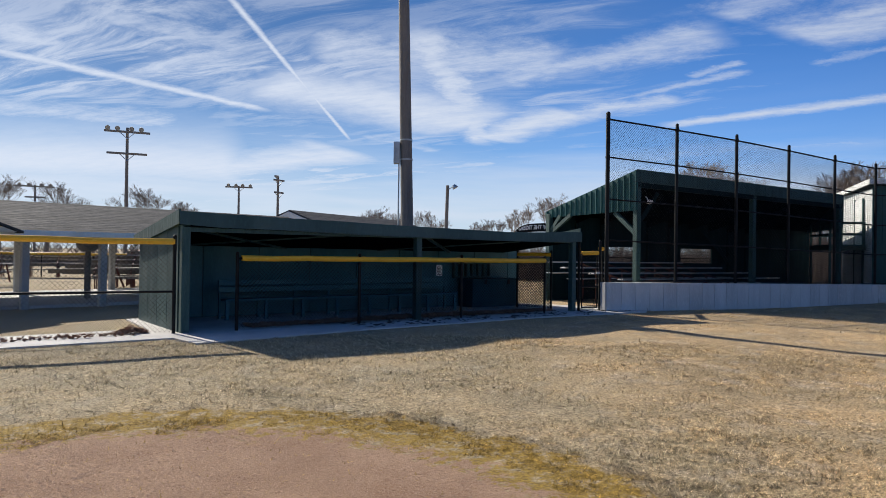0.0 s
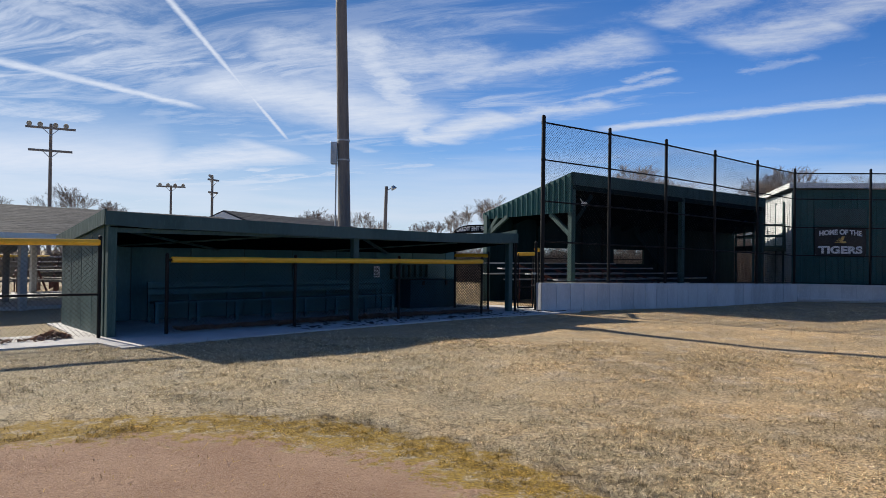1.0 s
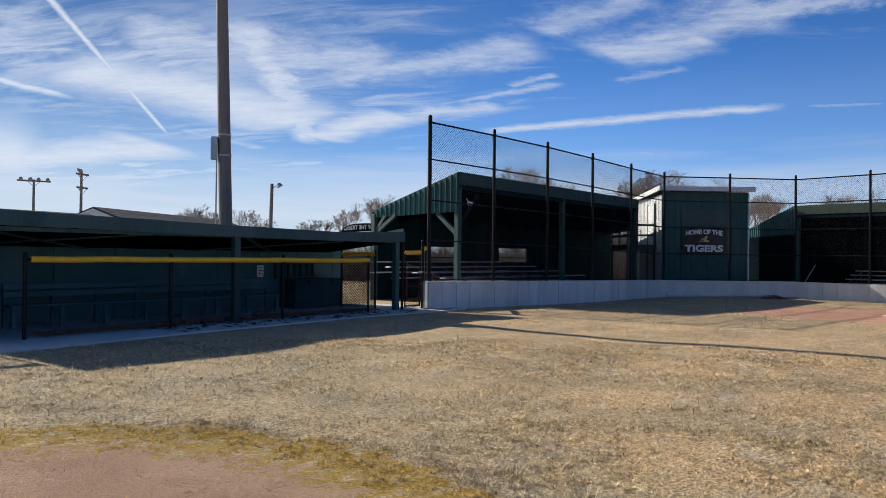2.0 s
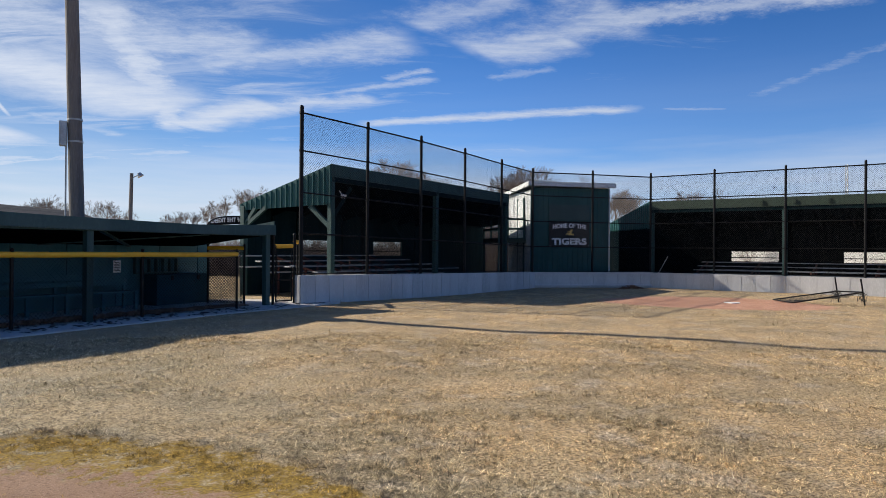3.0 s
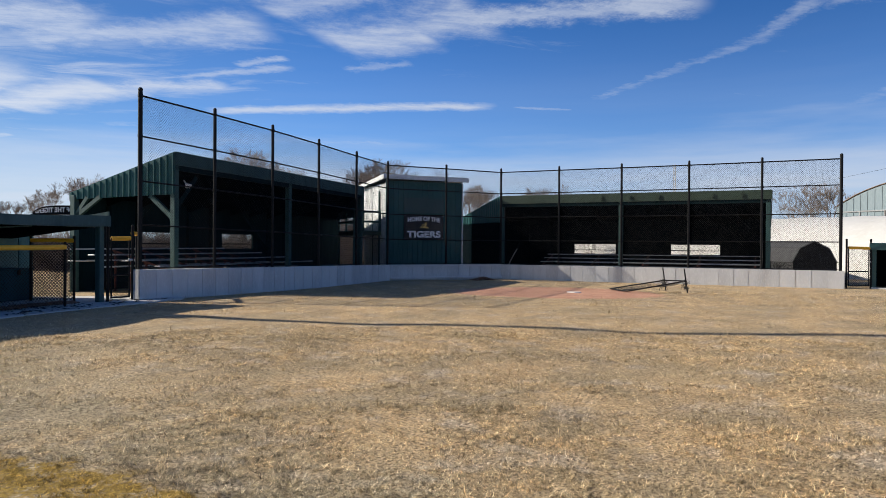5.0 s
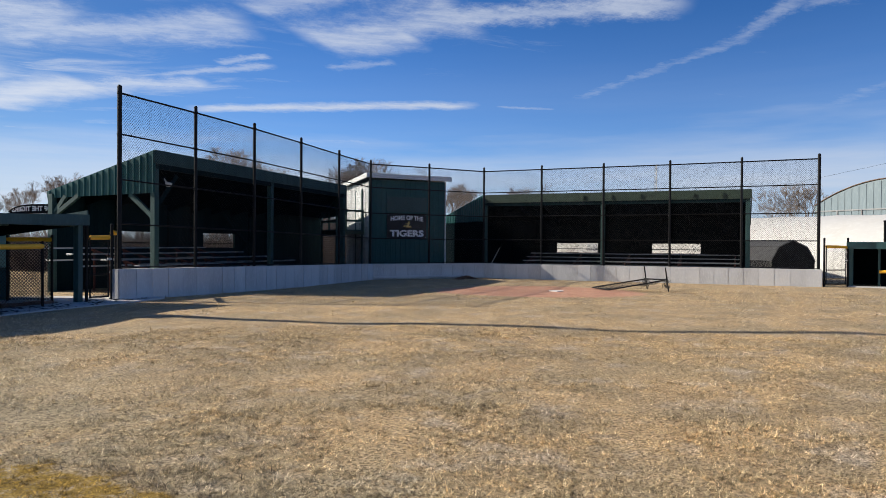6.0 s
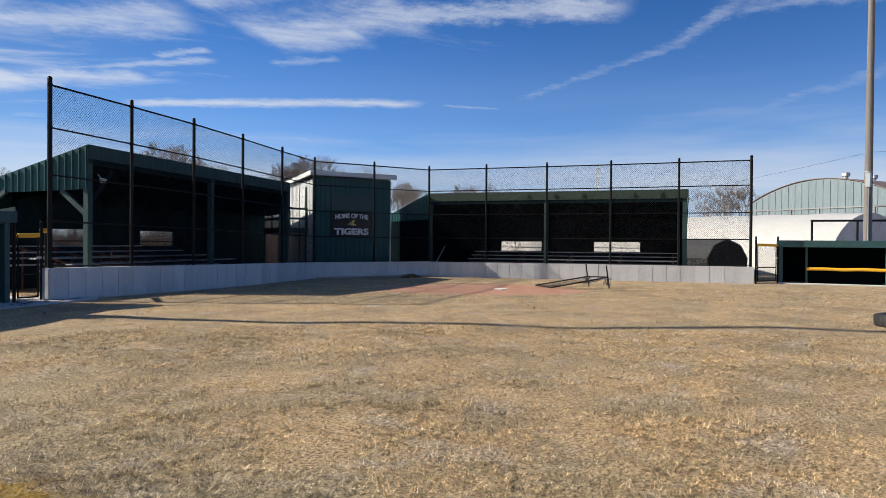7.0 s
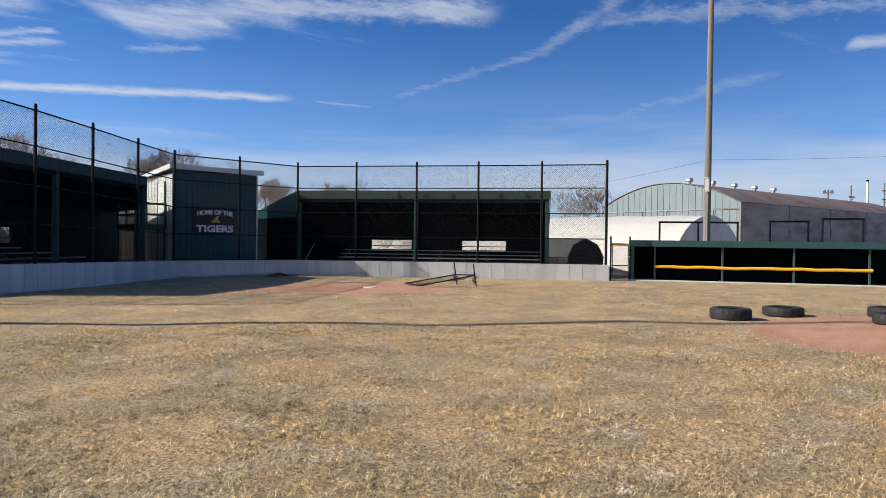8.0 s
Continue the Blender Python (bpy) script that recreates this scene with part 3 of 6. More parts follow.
def make_dugout():
    L, DEP = 9.62, 2.62
    ob = thing("dugout", DUG, "long low dark green timber dugout with open front", "dugout")
    b = bmn()
    for x0, x1 in ((0.0, L + 0.55),):
        box(b, x0, x1, DEP, DEP + 0.1, 0, 1.62)
    back = part("back_wall", b, GREEN, ob)
    k, x = 0, 0.0
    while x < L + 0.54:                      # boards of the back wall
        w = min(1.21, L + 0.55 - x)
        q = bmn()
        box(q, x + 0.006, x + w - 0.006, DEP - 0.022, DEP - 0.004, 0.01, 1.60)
        part("board", q, GREEN_LIFTED, back)
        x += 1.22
    for sx in (0.0,):
        s = bmn()
        solid(s, [(sx, 0.10, 0), (sx, DEP, 0), (sx, DEP, 1.60), (sx, 0.10, 1.93)], (0.10, 0, 0))
        side = part("side_wall", s, GREEN, ob)
        for j in range(4):
            q = bmn()
            y0 = 0.12 + j * 0.63
            solid(q, [(sx - 0.018, y0, 0.02), (sx - 0.018, y0 + 0.61, 0.02), (sx - 0.018, y0 + 0.61, 1.93 - (y0 + 0.61) * 0.126), (sx - 0.018, y0, 1.93 - y0 * 0.126)], (0.016, 0, 0))
            part("board", q, GREEN, side)
    # roof and its lining near-black, the shade below put into the colour
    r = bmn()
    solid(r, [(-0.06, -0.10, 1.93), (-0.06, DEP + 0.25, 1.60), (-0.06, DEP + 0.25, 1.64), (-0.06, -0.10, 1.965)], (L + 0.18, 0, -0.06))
    part("roof", r, SHADE_BLACK, ob)
    line = [(-0.11, 2.061, 1.837), (0.70, 2.041, 1.798), (1.74, 2.017, 1.792), (2.89, 2.000, 1.763), (4.18, 1.971, 1.742), (5.63, 1.949, 1.731), (7.26, 1.925, 1.718), (8.17, 1.945, 1.725), (9.13, 1.981, 1.738), (9.56, 1.993, 1.747)]
    line[0], line[-1] = (-0.07, *line[0][1:]), (L + 0.13, *line[-1][1:])
    f = bmn()
    solid(f, [(x, -0.14, lo_) for x, hi_, lo_ in line] + [(x, -0.14, hi_) for x, hi_, lo_ in line[::-1]], (0, 0.04, 0))
    part("fascia", f, GREEN, ob)
    for x in (-0.08, L + 0.10):
        e = bmn()
        solid(e, [(x, -0.10, 1.85), (x, DEP + 0.25, 1.47), (x, DEP + 0.25, 1.69), (x, -0.10, 2.09)], (0.035, 0, 0))
        part("barge_board", e, GREEN_WOOD, ob)
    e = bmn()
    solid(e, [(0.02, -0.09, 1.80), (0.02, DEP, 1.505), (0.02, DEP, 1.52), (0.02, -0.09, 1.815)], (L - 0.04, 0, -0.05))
    part("soffit", e, SHADE_BLACK, ob)
    for x0, x1 in ((0.3, 3.0), (3.2, 0.5), (5.2, 7.6), (7.9, 5.4)):      # flat braces under the roof
        e = bmn()
        bar(e, (x0, 0.15, 1.755 - 0.005 * x0), (x1, DEP - 0.1, 1.488 - 0.005 * x1), 0.09, 0.03)
        part("brace", e, GREEN, ob)
    e = bmn()
    box(e, 0, L, -0.05, 0.04, 1.72, 1.80)
    part("beam", e, GREEN_WOOD, ob)
    for x in (0.06, 4.83, L - 0.06):
        p = bmn()
        box(p, x - 0.07, x + 0.07, -0.07, 0.07, -0.02, 1.84, 0.008)
        part("post", p, GREEN_WOOD, ob)
    return ob


def make_dugout_bench():
    ob = thing("dugout_bench", DUG @ pose(1.35, 1.62, 0), "long green timber bench with a backrest in the dugout", "bench")
    W = 5.85
    s = bmn()
    box(s, 0, W, 0, 0.30, 0.40, 0.445, 0.006)
    part("seat", s, GREEN_LIFTED, ob)
    for z in (0.56, 0.70):
        s = bmn()
        box(s, 0, W, 0.40, 0.435, z, z + 0.11, 0.005)
        part("backrest", s, GREEN_LIFTED, ob)
    n = 8
    for i in range(n):
        x = 0.05 + i * (W - 0.1) / (n - 1)
        s = bmn()
        box(s, x - 0.035, x + 0.035, 0.02, 0.09, 0, 0.40, 0.005)
        part("leg", s, GREEN_LIFTED, ob)
        s = bmn()
        box(s, x - 0.03, x + 0.03, 0.435, 0.50, 0, 0.81, 0.004)
        part("support", s, GREEN_LIFTED, ob)
    return ob


def cap_rail(name_, a, b, zc, r, parent, sag=0.012):
    """The soft yellow cap on a fence's top rail: a slightly wavy tube."""
    q = bmn()
    a, b = Vector((*a, zc)), Vector((*b, zc))
    n = max(2, int((b - a).length / 0.6))
    ring = []
    for i in range(n + 1):
        c = a.lerp(b, i / n) + Vector((0, 0, random.uniform(-sag, sag)))
        d = (b - a).normalized()
        s = Vector((-d.y, d.x, 0))
        ring.append([q.verts.new(c + s * math.cos(t) * r + Vector((0, 0, math.sin(t) * r))) for t in (2 * math.pi * k / 14 for k in range(14))])
    for u, v in zip(ring, ring[1:]):
        for k in range(14):
            q.faces.new((u[k], u[(k + 1) % 14], v[(k + 1) % 14], v[k]))
    q.faces.new(ring[0][::-1])
    q.faces.new(ring[-1])
    bmesh.ops.recalc_face_normals(q, faces=q.faces[:])
    return part(name_, q, YELLOW, parent, "yellow plastic safety cap", smooth=False)


def fence_run(name, m, length, height, posts, label, cap=True, mid=(), r_cap=0.052, cap_from=0.0, cap_to=None, mesh_from=0.05, wire=0.0036, wire_mat=None):
    """A chain-link fence along local x."""
    ob = thing(name, m, label, "fence")
    for x in posts:
        b = bmn()
        tube(b, (x, 0, -0.1), (x, 0, height + 0.03), 0.030, seg=10)
        knob(b, (x, 0, height + 0.03), 0.034)
        part("post", b, BLACK, ob)
    for z in (height - 0.05, *mid):
        b = bmn()
        tube(b, (0, 0, z), (length, 0, z), 0.02, seg=8)
        part("rail", b, BLACK, ob)
    b = bmn()
    chain_link(b, length, mesh_from, height - 0.05, r=wire)
    part("wire_mesh", b, wire_mat or BLACK, ob)
    if cap:
        cap_rail("rail_cap", (cap_from, 0), (cap_to or length, 0), height - 0.055, r_cap, ob)
    return ob


make_dugout()
make_dugout_bench()
fence_run("dugout_fence", DUG @ pose(0.92, -0.12, 0), 7.55, 1.33, (0.0, 2.45, 5.0, 7.55), "black chain-link fence with yellow capped rail before the dugout", cap_from=0.08)
LF0, LF1 = Vector((-4.45, 11.56)), Vector((-12.4, 7.2))
fence_run("field_fence", pose(LF0.x, LF0.y, 0, 0, 0, ang(LF1 - LF0)), (LF1 - LF0).length, 1.60, (0.0, 3.0, 6.0, 9.0), "black chain-link field fence with yellow capped top rail", mid=(0.72,), wire=0.003, wire_mat=LIT_WIRE)


def make_slab():
    b = bmn()
    pts = [(-9.0, -0.55), (-0.3, -0.62), (-0.2, -1.45), (3.0, -1.05), (7.6, -0.85), (10.0, -1.05), (11.3, -0.95), (11.3, 0.6), (10.2, 2.9), (-0.2, 2.9), (-0.3, 0.9), (-9.0, 0.55)]
    solid(b, [(x, y, -0.08) for x, y in pts], (0, 0, 0.105))
    ob = part("pavement", b, SLAB, None)
    ob.matrix_world = DUG
    return tagged(ob, "worn pale concrete slab under and before the dugout", "pavement", kind="structure")


make_slab()


# ---- covered stands ----
def stand(name, m, L, dep, z_front, z_back, drop, skew_l, skew_r, posts, slots, fascia_mat, wall_mat, label, rows_x, base=-0.15, metal_end=True):
    """A roofed grandstand, open to the front; local x along its front, y to the back."""
    ob = thing(name, m, label, "grandstand")
    def zf(x):
        return z_front + drop * x / L
    def zb(x):
        return z_back + drop * x / L
    fl, fr, bl, br = (0.0, 0.0), (L, 0.0), (skew_l, dep), (L + skew_r, dep)
    r = bmn()
    lo = [(*fl, zf(0) - 0.07), (*fr, zf(L) - 0.07), (*br, zb(L) - 0.07), (*bl, zb(0) - 0.07)]
    solid(r, lo, (0, 0, 0.07))
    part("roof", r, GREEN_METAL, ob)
    # added near-black sheet that paints shade over the roof's underside
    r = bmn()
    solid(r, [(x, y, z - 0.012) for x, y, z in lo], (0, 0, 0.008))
    part("soffit", r, SHADE_BLACK, ob)
    f = bmn()
    solid(f, [(-0.03, -0.03, zf(0) - 0.36), (L + 0.03, -0.03, zf(L) - 0.36), (L + 0.03, -0.03, zf(L) + 0.01), (-0.03, -0.03, zf(0) + 0.01)], (0, 0.03, 0))
    part("fascia", f, fascia_mat, ob)
    # back wall with open slots
    zs0, zs1 = slots[0]
    cuts = sorted(slots[1])
    xs = [skew_l]
    for a, c in cuts:
        xs += [a, c]
    xs.append(L + skew_r)
    pieces = [(xs[i], xs[i + 1], base, None) for i in range(0, len(xs), 2)]
    for a, c in cuts:
        pieces += [(a, c, base, zs0), (a, c, zs1, None)]
    for a, c, z0, z1 in pieces:
        w = bmn()
        solid(w, [(a, dep, z0), (c, dep, z0), (c, dep, z1 or zb(c) + 0.02), (a, dep, z1 or zb(a) - 0.01)], (0, 0.08, 0))
        part("back_panel", w, wall_mat, ob)
    # wire mesh added to dim the bright view through each slot
    for a, c in cuts:
        w = bmn()
        chain_link(w, c - a, zs0, zs1, pitch=0.06, r=0.005)
        tube(w, (0, 0, zs0 + 0.18), (c - a, 0, zs0 + 0.18), 0.02, seg=6)
        w.transform(pose(a, dep + 0.04, 0))
        part("slot_screen", w, BLACK, ob, "added wire mesh that dims the slot")
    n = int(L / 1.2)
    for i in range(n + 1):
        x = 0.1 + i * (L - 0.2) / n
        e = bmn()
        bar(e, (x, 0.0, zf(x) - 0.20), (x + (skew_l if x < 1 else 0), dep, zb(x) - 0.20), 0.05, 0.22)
        part("rafter", e, SHADE_BLACK, ob)
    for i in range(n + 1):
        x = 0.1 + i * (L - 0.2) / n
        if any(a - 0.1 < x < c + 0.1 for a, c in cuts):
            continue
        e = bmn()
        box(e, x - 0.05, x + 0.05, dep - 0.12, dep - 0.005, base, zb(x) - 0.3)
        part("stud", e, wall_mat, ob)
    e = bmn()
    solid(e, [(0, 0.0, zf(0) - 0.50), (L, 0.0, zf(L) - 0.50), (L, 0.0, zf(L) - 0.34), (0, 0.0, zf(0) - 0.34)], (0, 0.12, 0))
    part("beam", e, GREEN_SHADED, ob)
    for x in posts:
        p = bmn()
        box(p, x - 0.085, x + 0.085, 0.0, 0.16, base - 0.2, zf(x) - 0.36, 0.008)
        part("post", p, GREEN_WOOD, ob)
    # cross bracing on the back wall
    for a, c in ((0.72 * L, 1.0 * L), (1.0 * L, 0.72 * L)) if metal_end else ():
        e = bmn()
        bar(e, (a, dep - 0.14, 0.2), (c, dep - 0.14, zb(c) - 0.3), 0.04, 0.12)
        part("brace", e, GREEN_SHADED, ob)
    return ob, zf, zb


def ribbed_gable(ob, p, q, zlo, zp, zq, mat, side, step=0.23):
    """Ribbed sheet metal from p to q (plan points), from zlo up to a sloping edge."""
    p, q = Vector(p), Vector(q)
    u = (q - p).normalized()
    n = Vector((u.y, -u.x)) * side
    L = (q - p).length
    b = bmn()
    solid(b, [(*p, zlo(0)), (*q, zlo(L)), (*q, zq), (*p, zp)], (n.x * 0.02, n.y * 0.02, 0))
    sheet = part("gable_sheet", b, mat, ob)
    k = 0
    s = step * 0.5
    while s < L:
        z = zp + (zq - zp) * s / L
        if z - zlo(s) > 0.08:
            e = bmn()
            c = p + u * s + n * 0.02
            a1, a2 = c - u * 0.03, c + u * 0.03
            b1, b2 = c - u * 0.015 + n * 0.035, c + u * 0.015 + n * 0.035
            solid(e, [(*a1, zlo(s) + 0.005), (*a2, zlo(s) + 0.005), (*b2, zlo(s) + 0.005), (*b1, zlo(s) + 0.005)], (0, 0, z - zlo(s) - 0.02))
            part("rib", e, mat, sheet)
        s += step
    return sheet


def bleachers(name, m, rows, label, mat=None, risers=False):
    """Rows of aluminium planks on an angled steel frame: rows of (x0, x1)."""
    ob = thing(name, m, label, "bleachers")
    for i, (x0, x1) in enumerate(rows):
        y, z = 0.9 + i * 0.62, 0.62 + i * 0.165
        b = bmn()
        box(b, x0, x1, y, y + 0.24, z, z + 0.04, 0.006)
        part("seat_plank", b, mat or ALU, ob)
        if risers:
            b = bmn()
            box(b, x0, x1, y + 0.20, y + 0.235, z - 0.14, z - 0.01, 0.004)
            part("riser", b, TIMBER, ob)
        b = bmn()
        box(b, x0, x1, y - 0.36, y - 0.06, z - 0.33, z - 0.295, 0.005)
        part("foot_plank", b, mat or ALU, ob)
    x0, x1 = max(r[0] for r in rows) + 0.2, min(r[1] for r in rows) - 0.2
    n = 5
    ylast, zlast = 0.9 + (len(rows) - 1) * 0.62, 0.62 + (len(rows) - 1) * 0.165
    for i in range(n):
        x = x0 + (x1 - x0) * i / (n - 1)
        b = bmn()
        bar(b, (x, 0.7, 0.52), (x, ylast + 0.2, zlast - 0.03), 0.05)
        for j in range(len(rows)):
            y, z = 1.0 + j * 0.62, 0.62 + j * 0.165
            bar(b, (x, y, -0.14), (x, y, z), 0.045)
        part("frame", b, DULLRED, ob)
    return ob


S1 = Vector((5.60, 20.18))
M1 = pose(S1.x, S1.y, 0, 0, 0, ang(U1))
L1, DEP1 = 10.8, 3.95
st1, zf1, zb1 = stand("grandstand", M1, L1, DEP1, 3.92, 2.84, -0.13, 0.0, 4.6, (0.09, 5.55, L1 - 0.09), ((1.16, 1.73), ((2.7, 4.4), (6.7, 8.6))), GREEN_WOOD, GREEN_SHADED,
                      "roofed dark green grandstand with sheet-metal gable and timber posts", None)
ribbed_gable(st1, (0.0, DEP1 + 0.1), (0.0, -0.03), lambda s: 2.66 + 0.02 * s, 2.86, 3.93, GREEN_METAL, 1)
ribbed_gable(st1, (L1, -0.02), (L1 + 4.5, DEP1 + 0.1), lambda s: 2.56, 3.78, 2.72, GREEN_METAL, 1)
bleachers("bleachers", M1 @ pose(0, 0, 0.05), [(0.4, 8.4), (-0.2, 7.7), (-0.8, 6.8), (-1.2, 5.4)], "rows of worn aluminium bleacher planks under the roof")
S2 = Vector((21.20, 24.44))
M2 = pose(S2.x, S2.y, 0, 0, 0, ang(U3))
L2, DEP2 = 11.26, 4.0
# far stand's walls take the near-black, so their shade is painted in
st2, zf2, zb2 = stand("grandstand", M2, L2, DEP2, 3.61, 2.66, 0.0, -3.9, 0.0, (0.09, 5.45, L2 - 0.09), ((0.98, 1.44), ((2.45, 4.5), (7.05, 9.2))), MOSSY, SHADE_BLACK,
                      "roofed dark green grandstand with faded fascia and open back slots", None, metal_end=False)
ribbed_gable(st2, (-4.66, DEP2 + 0.78), (0.0, -0.03), lambda s: 2.40, 2.50, 3.62, GREEN_METAL, 1)


# ---- more of the two stands ----
def stand_details():
    b = bmn()
    bar(b, (0.06, 0.10, 2.08), (0.06, 0.92, 2.72), 0.10, 0.13)
    part("brace", b, GREEN_WOOD, st1)
    for q in (0.55, 1.05):
        b = bmn()
        bar(b, (0.0, DEP1 - 0.1, 2.1), (0.0, DEP1 - 0.1 - q, 2.72), 0.09, 0.12)
        part("brace", b, GREEN_WOOD, st1)
    b = bmn()
    box(b, -0.08, 0.09, DEP1 - 0.18, DEP1, -0.2, 2.78, 0.008)
    part("post", b, GREEN_WOOD, st1)
    b = bmn()
    bar(b, (0.15, 0.12, 2.3), (1.0, 0.12, 3.3), 0.04, 0.12)
    part("brace", b, GREEN_SHADED, st1)
    for x in (5.8, 7.0, 9.1, 10.2, 4.6):
        b = bmn()
        box(b, x - 0.06, x + 0.06, -0.075, -0.035, 3.36, 3.52, 0.006)
        part("bracket", b, MOSSY, st2)
    b = bmn()
    solid(b, [(L2 + 0.02, 0.0, 3.2), (L2 + 0.02, DEP2, 2.3), (L2 + 0.02, DEP2, 2.66), (L2 + 0.02, 0.0, 3.6)], (0.03, 0, 0))
    part("barge_board", b, MOSSY, st2)
    b = bmn()
    solid(b, [(L2 - 0.05, 0.2, -0.2), (L2 - 0.05, DEP2, -0.2), (L2 - 0.05, DEP2, 2.5), (L2 - 0.05, 0.2, 3.2)], (0.05, 0, 0))
    part("end_wall", b, GREEN_SHADED, st2)


stand_details()
bleachers("bleachers", M2 @ pose(0, 0.1, -0.02), [(1.6, 10.9), (1.6, 10.9), (1.6, 10.9)], "rows of aluminium bleacher planks in deep shade")


def stand_end():
    """Dark boarded end below the gable of the far stand, shade put into its colour."""
    p, q = Vector((-4.62, DEP2 + 0.72)), Vector((-0.06, 0.02))
    u = (q - p).normalized()
    n = Vector((-u.y, u.x)) * 0.06
    L = (q - p).length
    b = bmn()
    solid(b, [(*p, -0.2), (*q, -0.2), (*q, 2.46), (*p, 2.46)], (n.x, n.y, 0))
    end = part("end_wall", b, SHADE_BLACK, st2)
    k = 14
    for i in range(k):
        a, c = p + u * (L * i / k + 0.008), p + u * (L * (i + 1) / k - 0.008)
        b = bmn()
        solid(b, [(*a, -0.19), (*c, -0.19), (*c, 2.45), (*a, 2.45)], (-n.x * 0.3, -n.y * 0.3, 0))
        part("board", b, SHADE_BLACK, end)


stand_end()


def make_flood():
    ob = thing("flood_light", M1 @ pose(0.45, -0.02, 3.05), "small white double flood light under the roof edge", "lamp")
    b = bmn()
    tube(b, (0, 0.1, 0.12), (0, 0, 0.0), 0.015, seg=6)
    part("arm", b, WHITE, ob)
    for x in (-0.06, 0.06):
        b = bmn()
        tube(b, (x * 0.4, 0.0, 0.0), (x, -0.08, -0.06), 0.03, 0.065, 10)
        part("lamp_head", b, WHITE, ob)


make_flood()


# ---- announcer's booth ----
BO = Vector((16.28, 26.44))
MB = pose(BO.x, BO.y, 0, 0, 0, ang(U2))
BW, BD = 3.68, 3.8


def text_mesh(body, size, extrude, spacing=1.0, width=None, bold=0.0):
    cu_ = bpy.data.curves.new("letters", "FONT")
    cu_.body, cu_.size, cu_.extrude, cu_.align_x, cu_.space_character, cu_.offset = body, size, extrude, "CENTER", spacing, bold
    tmp = bpy.data.objects.new("letters", cu_)
    scene.collection.objects.link(tmp)
    bpy.context.view_layer.update()
    me = bpy.data.meshes.new_from_object(tmp.evaluated_get(bpy.context.evaluated_depsgraph_get()))
    bpy.data.objects.remove(tmp)
    bm = bmn()
    bm.from_mesh(me)
    if width:
        xs = [v.co.x for v in bm.verts]
        bmesh.ops.scale(bm, vec=(width / (max(xs) - min(xs)), 1, 1), verts=bm.verts[:])
    return bm


def make_booth():
    ob = thing("announcer_booth", MB, "two-storey booth with green ribbed front and white sides", "booth")
    b = bmn()
    solid(b, [(0.03, 0.03, -0.3), (BW - 0.03, 0.03, -0.3), (BW - 0.03, BD, -0.3), (0.03, BD, -0.3)], (0, 0, 4.4))
    part("body", b, WHITE, ob)
    b = bmn()
    box(b, 0, BW, 0, 0.028, -0.3, 4.2)
    front = part("front_wall", b, GREEN_METAL, ob, "green ribbed metal front")
    x = 0.12
    rib = None
    while x < BW - 0.05:
        if rib is None:
            b = bmn()
            solid(b, [(-0.022, 0, -0.3), (0.022, 0, -0.3), (0.012, -0.02, -0.3), (-0.012, -0.02, -0.3)], (0, 0, 4.49))
            rib = part("rib", b, GREEN_METAL, front)
            rib.location.x = x
            me = rib.data
        else:
            shared("rib", me, front, pose(x, 0, 0))
        x += 0.23
    rib = None
    y = 0.15
    while y < BD:
        if rib is None:
            b = bmn()
            solid(b, [(0.03, -0.02, -0.3), (0.03, 0.02, -0.3), (0.012, 0.012, -0.3), (0.012, -0.012, -0.3)], (0, 0, 4.4))
            rib = part("rib", b, WHITE, ob)
            rib.location.y = y
            me = rib.data
        else:
            shared("rib", me, ob, pose(0, y, 0))
        y += 0.23
    for x in (-0.01, BW - 0.05):
        b = bmn()
        box(b, x, x + 0.06, -0.035, -0.004, -0.3, 4.2, 0.004)
        part("corner_trim", b, WHITE if x > 1 else GREEN_METAL, ob)
    b = bmn()
    solid(b, [(-0.16, -0.22, 4.30), (-0.16, BD + 0.2, 4.14), (-0.16, BD + 0.2, 4.24), (-0.16, -0.22, 4.44)], (BW + 0.34, 0, 0))
    part("roof", b, GALV, ob)
    b = bmn()
    solid(b, [(-0.18, -0.25, 4.26), (BW + 0.2, -0.25, 4.22), (BW + 0.2, -0.25, 4.40), (-0.18, -0.25, 4.46)], (0, 0.03, 0))
    part("fascia", b, WHITE, ob)
    b = bmn()
    solid(b, [(-0.19, -0.22, 4.26), (-0.19, BD + 0.2, 4.08), (-0.19, BD + 0.2, 4.25), (-0.19, -0.22, 4.46)], (0.03, 0, 0))
    part("fascia", b, WHITE, ob)
    b = bmn()
    box(b, 0.82, 2.72, -0.06, -0.022, 2.76, 3.48, 0.005)
    sh = part("shutter", b, GREEN, ob, "closed green window shutter")
    for z in (2.76, 3.45):
        b = bmn()
        box(b, 0.80, 2.74, -0.075, -0.06, z, z + 0.04)
        part("shutter_frame", b, GREEN_METAL, sh)
    for z0, z1 in ((1.98, 3.75), (-0.2, 1.75)):
        b = bmn()
        box(b, -0.03, 0.012, 1.05, 1.95, z0, z1, 0.005)
        d = part("door", b, WHITE, ob, "white painted door")
        for y in (0.98, 1.95):
            b = bmn()
            box(b, -0.045, 0.012, y, y + 0.07, z0, z1 + 0.06)
            part("door_frame", b, GREEN_WOOD, d)
        b = bmn()
        knob(b, (-0.06, 1.13, z0 + 0.95), 0.03)
        part("door_handle", b, GALV, d)
    return ob


